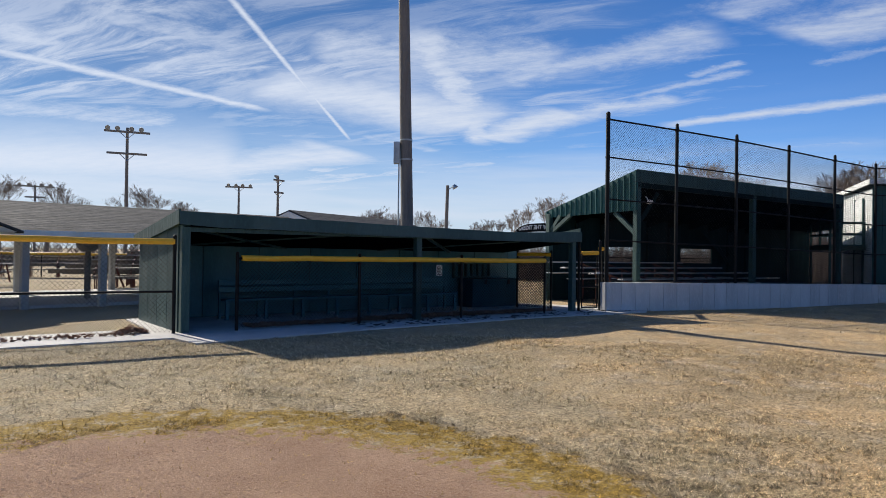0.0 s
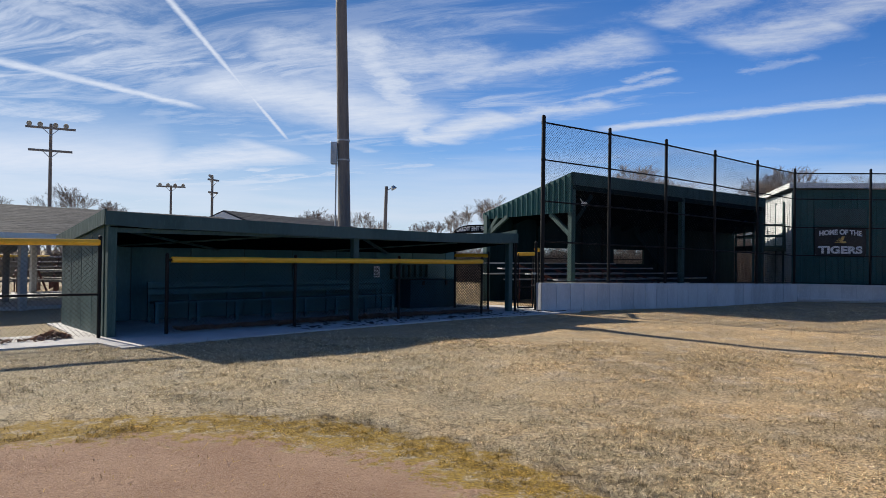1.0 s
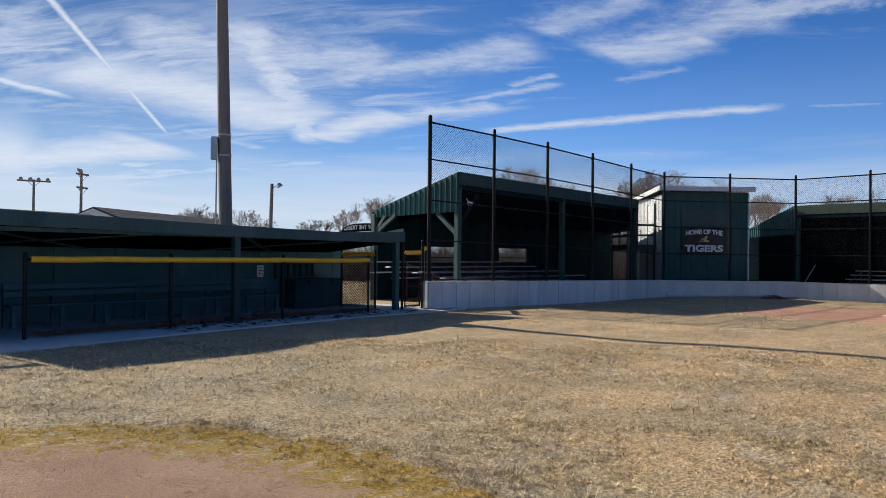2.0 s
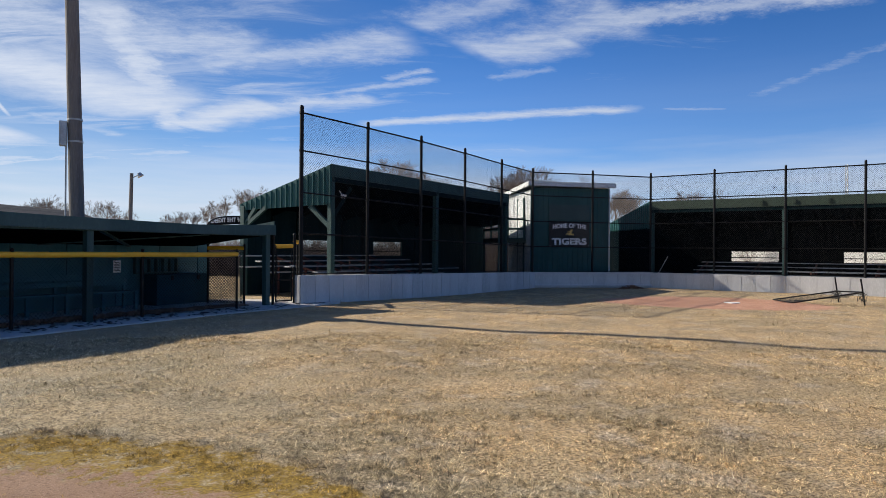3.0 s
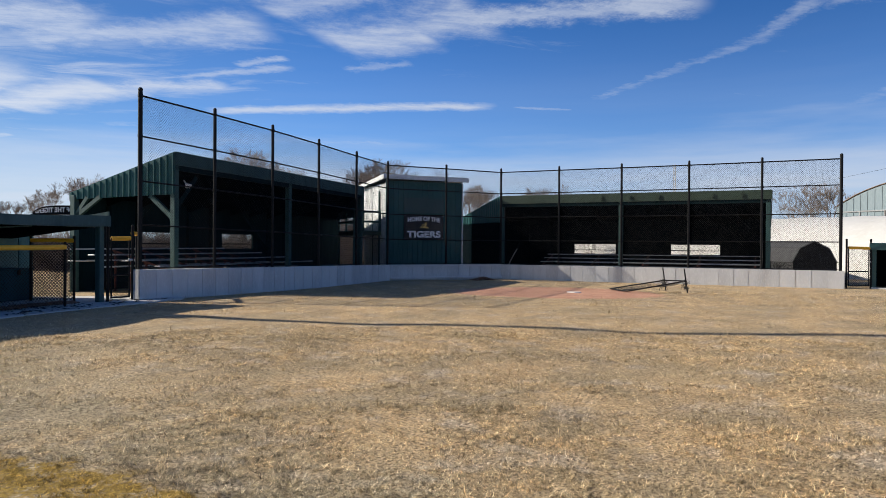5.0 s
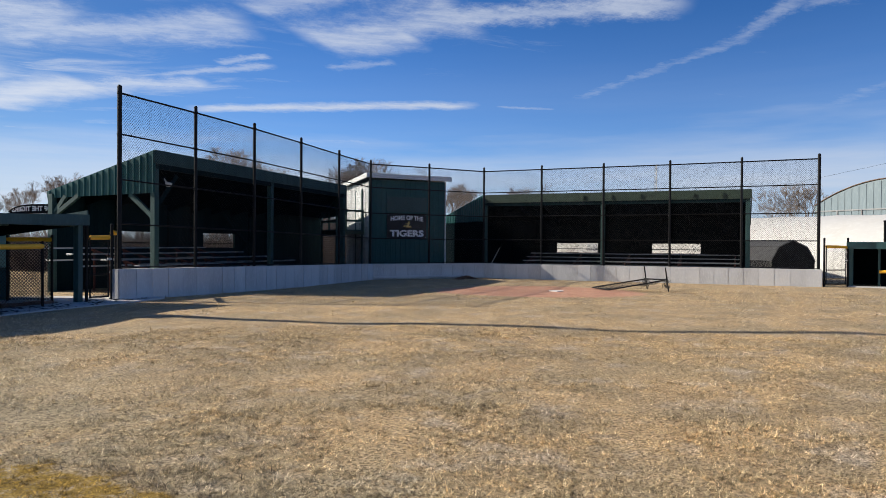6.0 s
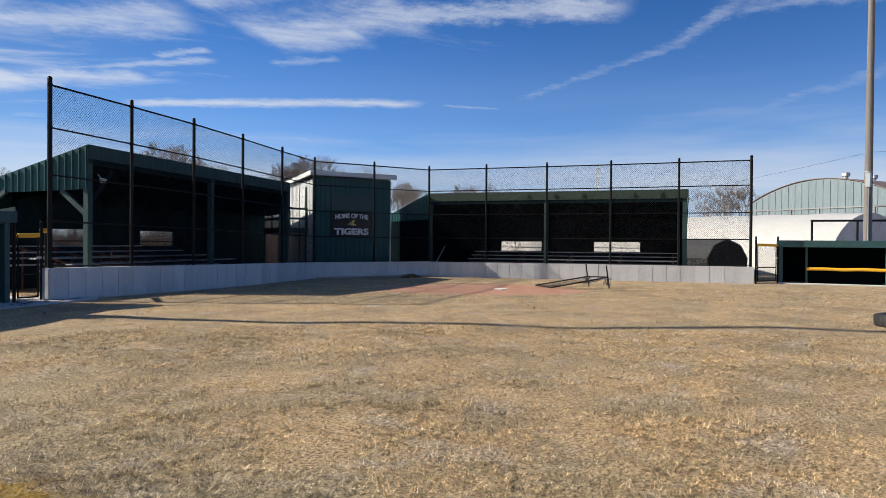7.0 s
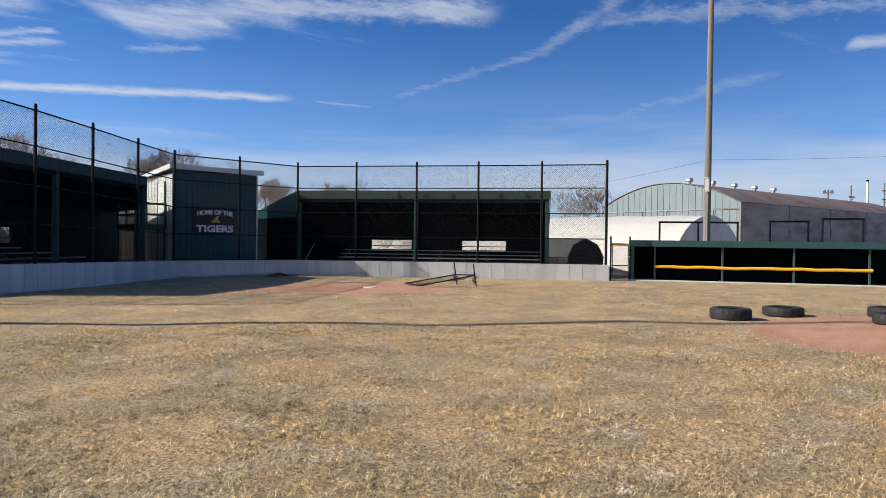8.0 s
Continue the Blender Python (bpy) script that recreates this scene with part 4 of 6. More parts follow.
def make_balcony():
    ob = thing("balcony", MB @ pose(-1.28, 0.65, 0), "small dark green timber landing with railing at the booth door", "balcony")
    W, D = 1.25, 2.8
    for i in range(9):
        b = bmn()
        y = D * i / 9
        box(b, 0, W, y + 0.006, y + D / 9 - 0.006, 1.94, 1.98)
        part("deck_board", b, GREEN_WOOD, ob)
    for p, q in (((0, 0), (W, 0)), ((0, 0), (0, D)), ((0, D), (W, D))):
        b = bmn()
        bar(b, (*p, 1.85), (*q, 1.85), 0.05, 0.17)
        part("joist", b, MOSSY, ob)
    for x, y, z in ((0.0, 0.0, -0.2), (0.0, D, -0.2), (0.0, D / 2, 1.9), (W - 0.06, 0.0, 1.9), (W - 0.06, D, 1.9)):
        b = bmn()
        box(b, x - 0.04, x + 0.04, y - 0.04, y + 0.04, z, 2.86, 0.005)
        part("post", b, GREEN_WOOD, ob)
    for z in (2.38, 2.82):
        for p, q in (((0, 0), (W - 0.05, 0)), ((0, 0), (0, D)), ((0, D), (W - 0.05, D))):
            b = bmn()
            bar(b, (*p, z), (*q, z), 0.035, 0.09)
            part("rail", b, GREEN_WOOD, ob)


def make_banner():
    ob = thing("banner_sign", MB @ pose(1.76, -0.075, 1.60), "dark banner sign with white block lettering and gold emblem", "sign")
    b = bmn()
    box(b, -0.94, 0.94, 0.0, 0.05, 0.0, 1.10, 0.004)
    part("panel", b, NAVY, ob)
    up_ = pose(0, -0.004, 0, 90, 0, 0)
    b = text_mesh("TIGERS", 0.38, 0.004, 1.02, 1.62, 0.018)
    b.transform(up_ @ Matrix.Translation((0, 0.10, 0)))
    part("lettering", b, LETTER, ob)
    b = text_mesh("HOME OF THE", 0.27, 0.004, 0.98, 1.56, 0.011)
    for v in b.verts:                     # arched line
        v.co.y += 0.78 + 0.06 * (1 - (v.co.x / 0.75) ** 2)
    b.transform(up_)
    part("lettering", b, LETTER, ob)
    b = bmn()                             # gold emblem: slanted angle with three speed strokes
    solid(b, [(-0.03, -0.012, 0.50), (0.22, -0.012, 0.50), (0.20, -0.012, 0.57), (0.09, -0.012, 0.57), (0.16, -0.012, 0.76), (0.05, -0.012, 0.76)], (0, 0.008, 0))
    part("emblem", b, GOLD, ob)
    for i in range(3):
        b = bmn()
        z = 0.51 + i * 0.065
        solid(b, [(-0.22 + i * 0.05, -0.012, z), (-0.04 + i * 0.03, -0.012, z), (-0.02 + i * 0.03, -0.012, z + 0.035), (-0.16 + i * 0.05, -0.012, z + 0.035)], (0, 0.008, 0))
        part("emblem", b, GOLD, ob)
    for x in (-0.9, 0.9):
        for z in (0.04, 1.06):
            b = bmn()
            tube(b, (x, -0.012, z), (x, 0.0, z), 0.014, seg=8)
            part("grommet", b, GALV, ob)


make_booth()
make_balcony()
make_banner()

# ---- gates, side panel and things at the dugout ----
fence_run("side_panel_fence", DUG @ pose(9.14, 1.54, 0, 0, 0, -68), 0.95, 1.47, (0.0, 0.95), "black close-woven chain-link side panel with yellow cap", r_cap=0.05, wire=0.011)


def gate(name, m, w, h, label):
    ob = thing(name, m, label, "gate")
    for x in (0.0, w):
        b = bmn()
        tube(b, (x, 0, -0.1), (x, 0, h + 0.27), 0.035, seg=10)
        knob(b, (x, 0, h + 0.27), 0.04)
        part("post", b, BLACK, ob)
    for x in (0.08, w - 0.08):
        b = bmn()
        tube(b, (x, 0, 0.08), (x, 0, h), 0.02, seg=8)
        part("gate_frame", b, BLACK, ob)
    for z in (0.1, 0.62, h - 0.04):
        b = bmn()
        tube(b, (0.08, 0, z), (w - 0.08, 0, z), 0.02, seg=8)
        part("gate_frame", b, BLACK, ob)
    b = bmn()
    chain_link(b, w - 0.16, 0.1, h - 0.05)
    q = part("wire_mesh", b, BLACK, ob)
    q.location.x = 0.08
    cap_rail("rail_cap", (0.08, 0), (w - 0.06, 0), h - 0.03, 0.052, ob)
    b = bmn()
    box(b, w - 0.10, w + 0.03, -0.03, 0.03, 0.95, 1.0, 0.004)
    part("latch", b, GALV, ob)
    return ob


gate("field_gate", pose(3.44, 17.60, 0, 0, 0, 18), 0.60, 1.50, "narrow black chain-link gate with yellow cap beside the dugout")
gate("field_gate", pose(26.86, 11.86, -0.12, 0, 0, ang((27.75 - 26.86, 11.40 - 11.86))), 0.98, 1.50, "black chain-link gate with yellow cap between backstop and dugout")


def make_stub():
    ob = thing("fence_stub", pose(4.06, 17.98, 0, 0, 0, 75), "short yellow capped fence end behind the wall corner", "fence")
    cap_rail("rail_cap", (0, 0), (1.5, 0), 1.60, 0.055, ob)
    b = bmn()
    tube(b, (1.5, 0, -0.1), (1.5, 0, 1.6), 0.03)
    part("post", b, BLACK, ob)


make_stub()


def make_chest():
    ob = thing("storage_chest", DUG @ pose(7.95, 1.95, 0.02), "dark blue-green timber storage chest against the dugout wall", "chest")
    b = bmn()
    box(b, 0, 1.62, 0, 0.58, 0, 0.70, 0.008)
    part("body", b, BLUEBARREL, ob)
    b = bmn()
    box(b, -0.02, 1.64, -0.03, 0.60, 0.70, 0.745, 0.006)
    part("lid", b, BLUEBARREL, ob)
    for x in (0.4, 1.2):
        b = bmn()
        box(b, x, x + 0.06, -0.04, -0.001, 0.60, 0.72)
        part("hasp", b, BLACK, ob)


def make_notice():
    ob = thing("notice_board", DUG @ pose(7.33, 2.58, 0.82), "small white framed notice with grey print on the dugout wall", "notice")
    b = bmn()
    box(b, -0.10, 0.10, -0.012, 0.0, 0.0, 0.29, 0.003)
    part("sheet", b, LETTER, ob)
    for i in range(6):
        b = bmn()
        box(b, -0.075, 0.075 - 0.02 * (i % 3), -0.016, -0.012, 0.04 + i * 0.038, 0.055 + i * 0.038)
        part("printed_line", b, NAVY, ob)


def make_rack():
    ob = thing("bat_rack", DUG @ pose(7.75, 2.56, 0.78), "dark timber bat rack with dividers on the dugout wall", "rack")
    for z in (0.0, 0.36):
        b = bmn()
        box(b, 0, 1.25, -0.12, 0.0, z, z + 0.035)
        part("shelf", b, GREEN_WOOD, ob)
    for i in range(7):
        b = bmn()
        x = i * 1.215 / 6
        box(b, x, x + 0.03, -0.10, 0.0, 0.035, 0.36)
        part("divider", b, GREEN_WOOD, ob)


make_chest()
make_notice()
make_rack()


def scatter_leaves(name, m, count, x0, x1, y0, y1, z, label, heap=0.0, size=1.0, mat=None, tilt=0.9):
    b = bmn()
    for i in range(count):
        x = random.uniform(x0, x1)
        y = y0 + (y1 - y0) * random.betavariate(2, 3)
        h = z + heap * random.random() * (1 - abs((x - x0) / (x1 - x0) * 2 - 1)) + random.uniform(0, 0.03) * tilt
        s = random.uniform(0.025, 0.06) * size
        r = Euler((random.uniform(-tilt, tilt), random.uniform(-tilt, tilt), random.uniform(0, 6.3))).to_matrix()
        c = Vector((x, y, h))
        a = [b.verts.new(c + r @ Vector(p)) for p in ((-s, 0, 0.0), (0, -s * 0.6, s * 0.25), (s, 0, 0), (0, s * 0.6, s * 0.25))]
        b.faces.new((a[0], a[1], a[2]))
        b.faces.new((a[0], a[2], a[3]))
    ob = part(name, b, mat or LEAF, None)
    ob.matrix_world = m
    return tagged(ob, label, "leaves", kind="stuff")


scatter_leaves("fallen_leaves", DUG, 2600, 1.3, 9.2, 0.10, 0.75, 0.03, "drift of brown fallen leaves along the dugout fence", 0.05)
scatter_leaves("fallen_leaves", DUG, 260, 3.0, 10.9, -1.0, 0.5, 0.028, "loose dark wet leaves on the concrete slab", size=1.3, mat=DARK_LEAF, tilt=0.12)
scatter_leaves("fallen_leaves", DUG, 520, -8.5, -0.5, -0.10, 0.55, 0.028, "dry brown leaves caught along the field fence")
scatter_leaves("leaf_pile", DUG, 170, -0.95, -0.45, 0.15, 0.45, 0.03, "small heap of dry leaves at the fence foot", 0.10)
scatter_leaves("leaf_pile", pose(18.9, 22.9, -0.13), 350, -0.5, 0.5, -0.25, 0.25, 0.0, "dark heap of dry leaves at the wall foot", 0.16)


# ---- poles ----
def make_pole(base, top, r, box_z, label):
    ob = thing("light_pole", pose(*base, 0), label, "light pole")
    b = bmn()
    d = Vector(top) - Vector((*base, 0))
    tube(b, (0, 0, -0.3), d, r, r * 0.65, 18)
    part("pole", b, POLE_WOOD, ob)
    k = box_z / d.z
    c = d * k
    rr = r * (1 - 0.35 * k)
    b = bmn()
    box(b, c.x - rr - 0.17, c.x - rr - 0.01, c.y - 0.16, c.y + 0.02, box_z - 0.32, box_z + 0.26, 0.01)
    part("switch_box", b, GALV, ob, "grey metal switch box")
    for z in (box_z - 0.22, box_z + 0.30):
        b = bmn()
        cc = d * (z / d.z)
        tube(b, cc, cc + Vector((0, 0, 0.04)), rr + 0.012, seg=16)
        part("band", b, GALV, ob)
    b = bmn()
    tube(b, c + Vector((-rr - 0.03, -0.06, -box_z)), c + Vector((-rr - 0.03, -0.06, -0.3)), 0.02, seg=8)
    part("conduit", b, GALV, ob)
    return ob


make_pole((-0.90, 18.6), (-1.35, 18.62, 15.6), 0.175, 4.1, "tall grey wooden light pole with switch box behind the dugout")
make_pole((31.5, 9.5), (31.75, 9.5, 14.5), 0.165, 4.0, "tall grey wooden light pole with switch box behind the far dugout")


def polar(bearing, dist, z=0.0):
    a = radians(bearing)
    return Vector((math.sin(a) * dist, math.cos(a) * dist, z))


def far_pole(bearing, dist, h, arms, lamps, label, turn=0.0, r=0.13):
    p = polar(bearing, dist)
    ob = thing("field_light", pose(p.x, p.y, 0, 0, 0, -bearing + turn), label, "light pole")
    b = bmn()
    tube(b, (0, 0, -0.2), (0, 0, h), r * 1.2, r * 0.8, 10)
    part("pole", b, POLE_WOOD, ob)
    for z, w in arms:
        b = bmn()
        bar(b, (-w / 2, -0.12, z), (w / 2, -0.12, z), 0.12, 0.16)
        a = part("cross_arm", b, TIMBER, ob)
        for s in (-1, 1):
            b = bmn()
            bar(b, (s * 0.5, -0.12, z - 0.08), (0, -0.12, z - 0.55), 0.04, 0.05)
            part("stay", b, GALV, a)
    for x, z in lamps:
        b = bmn()
        tube(b, (x, -0.12, z + 0.08), (x, -0.12, z + 0.22), 0.04, seg=6)
        tube(b, (x, 0.05, z + 0.32), (x, -0.26, z + 0.16), 0.10, 0.19, 12)
        part("lamp_head", b, BLOCK, ob)
    return ob


far_pole(-24.5, 60, 10.9, ((10.55, 3.3), (8.85, 2.9)), ((-1.4, 10.6), (-0.7, 10.6), (0.3, 10.6), (1.0, 10.6)), "wooden field light pole with two cross arms and four lamps")
far_pole(-16.4, 80, 8.5, ((8.35, 2.9),), ((-1.1, 8.35), (-0.3, 8.35), (0.4, 8.35), (1.2, 8.35)), "wooden field light pole with a single cross arm of lamps")
far_pole(-13.4, 70, 8.7, ((8.3, 1.5), (7.1, 1.3)), ((-0.4, 8.4),), "wooden field light pole seen edge on with two arms", turn=50)
far_pole(-30.4, 90, 8.4, ((8.2, 3.8), (7.0, 2.0)), ((-1.5, 8.2), (-0.6, 8.2), (0.6, 8.2), (1.5, 8.2)), "distant wooden field light pole with lamps")


def street_lamp():
    p = polar(0.15, 45)
    ob = thing("street_lamp", pose(p.x, p.y, 0), "wooden pole with a single arm lamp", "street lamp")
    b = bmn()
    tube(b, (0, 0, -0.2), (0.12, 0, 5.8), 0.14, 0.10, 10)
    part("pole", b, POLE_WOOD, ob)
    b = bmn()
    tube(b, (0.1, 0, 5.5), (0.55, -0.1, 5.75), 0.03)
    part("arm", b, GALV, ob)
    b = bmn()
    tube(b, (0.5, -0.1, 5.82), (0.62, -0.12, 5.62), 0.10, 0.2, 12)
    part("lamp_head", b, GALV, ob)


street_lamp()
far_pole(82.6, 112, 9.8, ((8.2, 1.5),), (), "distant wooden utility pole with one cross arm", turn=60, r=0.11)
far_pole(84.6, 116, 10.3, ((9.2, 1.4), (8.0, 1.3)), (), "distant wooden utility pole with two cross arms", turn=55, r=0.11)
far_pole(81.2, 98, 8.3, ((7.9, 1.2),), ((-0.4, 7.9), (0.4, 7.9)), "distant pole with two flood lamps")


def flue():
    p = polar(83.6, 100)
    ob = thing("flue_pipe", pose(p.x, p.y, 0), "tall white flue pipe with a dark cap beyond the hall", "flue")
    b = bmn()
    tube(b, (0, 0, 0), (0, 0, 9.3), 0.15, seg=12)
    part("pipe", b, WHITE, ob)
    b = bmn()
    tube(b, (0, 0, 9.3), (0, 0, 9.5), 0.17, seg=12)
    part("cap", b, BLACK, ob)


flue()


def radio_mast():
    p = polar(54.3, 120)
    ob = thing("radio_mast", pose(p.x, p.y, 0), "thin grey lattice radio mast far beyond the stands", "mast")
    h, w = 14.6, 0.30
    legs = [Vector((w * math.cos(a), w * math.sin(a), 0)) for a in (0.3, 2.4, 4.5)]
    for g in legs:
        b = bmn()
        tube(b, g, g * 0.6 + Vector((0, 0, h)), 0.045, seg=6)
        part("leg", b, GALV, ob)
    for i in range(16):
        z0, z1 = h * i / 16, h * (i + 1) / 16
        b = bmn()
        for j in range(3):
            tube(b, legs[j] * (1 - 0.4 * z0 / h) + Vector((0, 0, z0)), legs[(j + 1) % 3] * (1 - 0.4 * z1 / h) + Vector((0, 0, z1)), 0.025, seg=4)
        part("lattice", b, GALV, ob)


radio_mast()


def cable(p, q, sag, name="overhead_cable"):
    b = bmn()
    p, q = Vector(p), Vector(q)
    pts = [p.lerp(q, i / 12) - Vector((0, 0, sag * 4 * (i / 12) * (1 - i / 12))) for i in range(13)]
    for a, c in zip(pts, pts[1:]):
        tube(b, a, c, 0.005, seg=5, caps=False)
    ob = part(name, b, BLACK, None)
    return tagged(ob, "thin dark overhead cable running to the light pole", "cable")


cable((31.6, 9.7, 5.05), (50.0, 45.0, 4.2), 0.5)
cable((31.65, 9.4, 5.1), (44.0, -9.0, 6.4), 0.3)


# ---- the far dugout ----
E0V = Vector((27.89, 11.34))
UE = Vector((0.358, -0.934))
ME = pose(E0V.x, E0V.y, -0.14, 0, 0, ang(UE))


def far_dugout():
    L, DEP = 14.5, 2.4
    ob = thing("dugout", ME, "low sunken dark green dugout with yellow front rail", "dugout")
    b = bmn()
    solid(b, [(-0.15, -0.12, 1.60), (-0.15, DEP, 1.42), (-0.15, DEP, 1.50), (-0.15, -0.12, 1.68)], (L + 0.3, 0, 0))
    part("roof", b, GREEN, ob)
    b = bmn()
    box(b, -0.17, L + 0.15, -0.16, -0.12, 1.42, 1.66, 0.006)
    part("fascia", b, GREEN, ob)
    # back wall, kick panels and bench are near-black: interior shade as colour
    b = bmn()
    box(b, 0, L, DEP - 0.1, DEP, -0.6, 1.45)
    part("back_wall", b, SHADE_BLACK, ob)
    b = bmn()
    solid(b, [(-0.1, 0.0, -0.4), (-0.1, DEP, -0.4), (-0.1, DEP, 1.43), (-0.1, 0.0, 1.58)], (0.1, 0, 0))
    part("side_wall", b, GREEN, ob)
    b = bmn()
    box(b, -0.12, 0.05, -0.10, 0.02, -0.2, 1.6, 0.006)
    part("post", b, GREEN_WOOD, ob)
    for x in (0.86, 3.44, 6.03, 8.62, 11.2, 13.8):
        b = bmn()
        box(b, x - 0.038, x + 0.038, -0.02, 0.06, -0.2, 1.6, 0.006)
        part("post", b, GREEN_WOOD, ob)
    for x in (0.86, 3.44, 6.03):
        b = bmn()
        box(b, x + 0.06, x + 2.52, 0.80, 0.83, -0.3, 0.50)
        part("kick_panel", b, SHADE_BLACK, ob)
    b = bmn()
    box(b, -0.1, 13.0, -0.42, 0.0, -0.12, 0.065, 0.01)
    part("kerb", b, SLAB, ob, "pale concrete kerb")
    cap_rail("rail_cap", (0.86, -0.03), (8.72, -0.03), 0.60, 0.06, ob, 0.02)
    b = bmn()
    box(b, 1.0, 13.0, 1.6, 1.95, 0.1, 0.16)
    part("bench_plank", b, SHADE_BLACK, ob)


far_dugout()


# ---- yard behind the far dugout ----
def hoop_house():
    ob = thing("hoop_house", pose(41.0, 12.1, -0.2), "long white membrane hoop building with end greyed for shade", "hoop building")
    W, H, L = 6.3, 3.25, 30.0
    b = bmn()
    n, m = 20, 30
    grid = []
    for j in range(m + 1):
        y = L * j / m
        row = []
        for i in range(n + 1):
            t = math.pi * i / n
            k = 1 + 0.012 * math.sin(j * math.pi) + 0.010 * math.sin(j * 2.1 + i * 0.4)
            row.append(b.verts.new((-W * math.cos(t) * k, y, H * math.sin(t) * k)))
        grid.append(row)
    for r0, r1 in zip(grid, grid[1:]):
        for i in range(n):
            b.faces.new((r0[i], r1[i], r1[i + 1], r0[i + 1]))
    part("cover", b, TARP, ob, "white membrane cover", smooth=True)
    b = bmn()
    pts = [(-W * math.cos(math.pi * i / n), 0.02, H * math.sin(math.pi * i / n)) for i in range(n + 1)]
    solid(b, pts, (0, 0.05, 0))
    part("end_wall", b, TARP_SHADED, ob, "membrane end wall greyed for its shaded side")


def hangar():
    g, s = Vector((0.24, 0.97)), Vector((0.97, -0.24))
    ob = thing("arched_hall", pose(54.5, 14.1, -0.3, 0, 0, ang(s)), "large arched hall with pale blue sheet end and rusty roof", "hall")
    W, L, ZE, ZP = 12.6, 34.0, 4.85, 6.6
    n = 24
    prof = [(W * i / n, ZE + (ZP - ZE) * (1 - (2 * i / n - 1) ** 2)) for i in range(n + 1)]
    b = bmn()
    solid(b, [(0, 0.02, 0), (0, W - 0.02, 0)] + [(0, y, z - 0.05) for y, z in prof[::-1]], (0.15, 0, 0))
    front = part("gable_wall", b, HANGAR, ob, "pale blue sheet-metal gable")
    for i in range(22):
        y = 0.3 + i * (W - 0.6) / 21
        z = ZE + (ZP - ZE) * (1 - (2 * y / W - 1) ** 2) - 0.12
        b = bmn()
        box(b, -0.03, 0.0, y - 0.02, y + 0.02, 0.1, z)
        part("seam", b, HANGAR, front)
    b = bmn()
    box(b, -0.06, 0.0, 0.1, W - 0.1, 4.35, 4.45)
    part("girt", b, BLOCK, front)
    for y in (0.06, 2.2, 6.3, 8.6, 10.6):
        b = bmn()
        box(b, -0.07, 0.0, y - 0.05, y + 0.05, 0, 4.4)
        part("column", b, BLOCK, front)
    b = bmn()
    r0 = [b.verts.new((-0.08, y, z)) for y, z in prof]
    r1 = [b.verts.new((L, y, z)) for y, z in prof]
    r2 = [b.verts.new((-0.08, y, z + 0.05)) for y, z in prof]
    r3 = [b.verts.new((L, y, z + 0.05)) for y, z in prof]
    for i in range(n):
        b.faces.new((r0[i], r1[i], r1[i + 1], r0[i + 1]))
        b.faces.new((r2[i], r2[i + 1], r3[i + 1], r3[i]))
        b.faces.new((r0[i], r0[i + 1], r2[i + 1], r2[i]))
    bmesh.ops.recalc_face_normals(b, faces=b.faces[:])
    part("roof", b, RUST, ob, "rusty curved sheet roof")
    b = bmn()
    box(b, 0.1, L, 0.0, 0.2, 0, ZE + 0.02)
    wall = part("side_wall", b, BLOCK, ob, "grey stained block side wall")
    for x in (0.0, 7.6, 15.2, 22.8, 30.4):
        b = bmn()
        box(b, x - 0.12, x + 0.12, -0.08, 0.0, 0, ZE)
        part("pilaster", b, BLOCK, wall)
    for i in range(5):
        x = 3.2 + i * 3.6
        b = bmn()
        y = W / 2
        z = ZP + 0.05
        tube(b, (x, y, z), (x, y, z + 0.28), 0.18, seg=10)
        box(b, x - 0.24, x + 0.24, y - 0.24, y + 0.24, z + 0.28, z + 0.58, 0.05)
        part("roof_vent", b, GALV, ob, "galvanised roof vent")


def pipe_frame(p, q, h, posts, label):
    ob = thing("pipe_frame", pose(p.x, p.y, -0.2, 0, 0, ang(q - p)), label, "frame", "pipe frames behind the dugout")
    w = (q - p).length
    for i in range(posts):
        x = w * i / (posts - 1)
        b = bmn()
        tube(b, (x, 0, 0), (x, 0, h), 0.045, seg=8)
        part("upright", b, BLACK, ob)
    b = bmn()
    tube(b, (-0.05, 0, h), (w + 0.05, 0, h), 0.045, seg=8)
    part("crossbar", b, BLACK, ob)


hoop_house()
hangar()
pipe_frame(polar(69.8, 34.0), polar(75.4, 34.6), 2.60, 3, "black steel pipe frame of two bays beyond the dugout")
pipe_frame(polar(77.6, 35.0), polar(80.1, 35.2), 2.66, 2, "black steel pipe frame beyond the dugout")
pipe_frame(polar(81.0, 35.5), polar(83.5, 35.8), 2.78, 2, "dark brown steel pipe frame beyond the dugout")


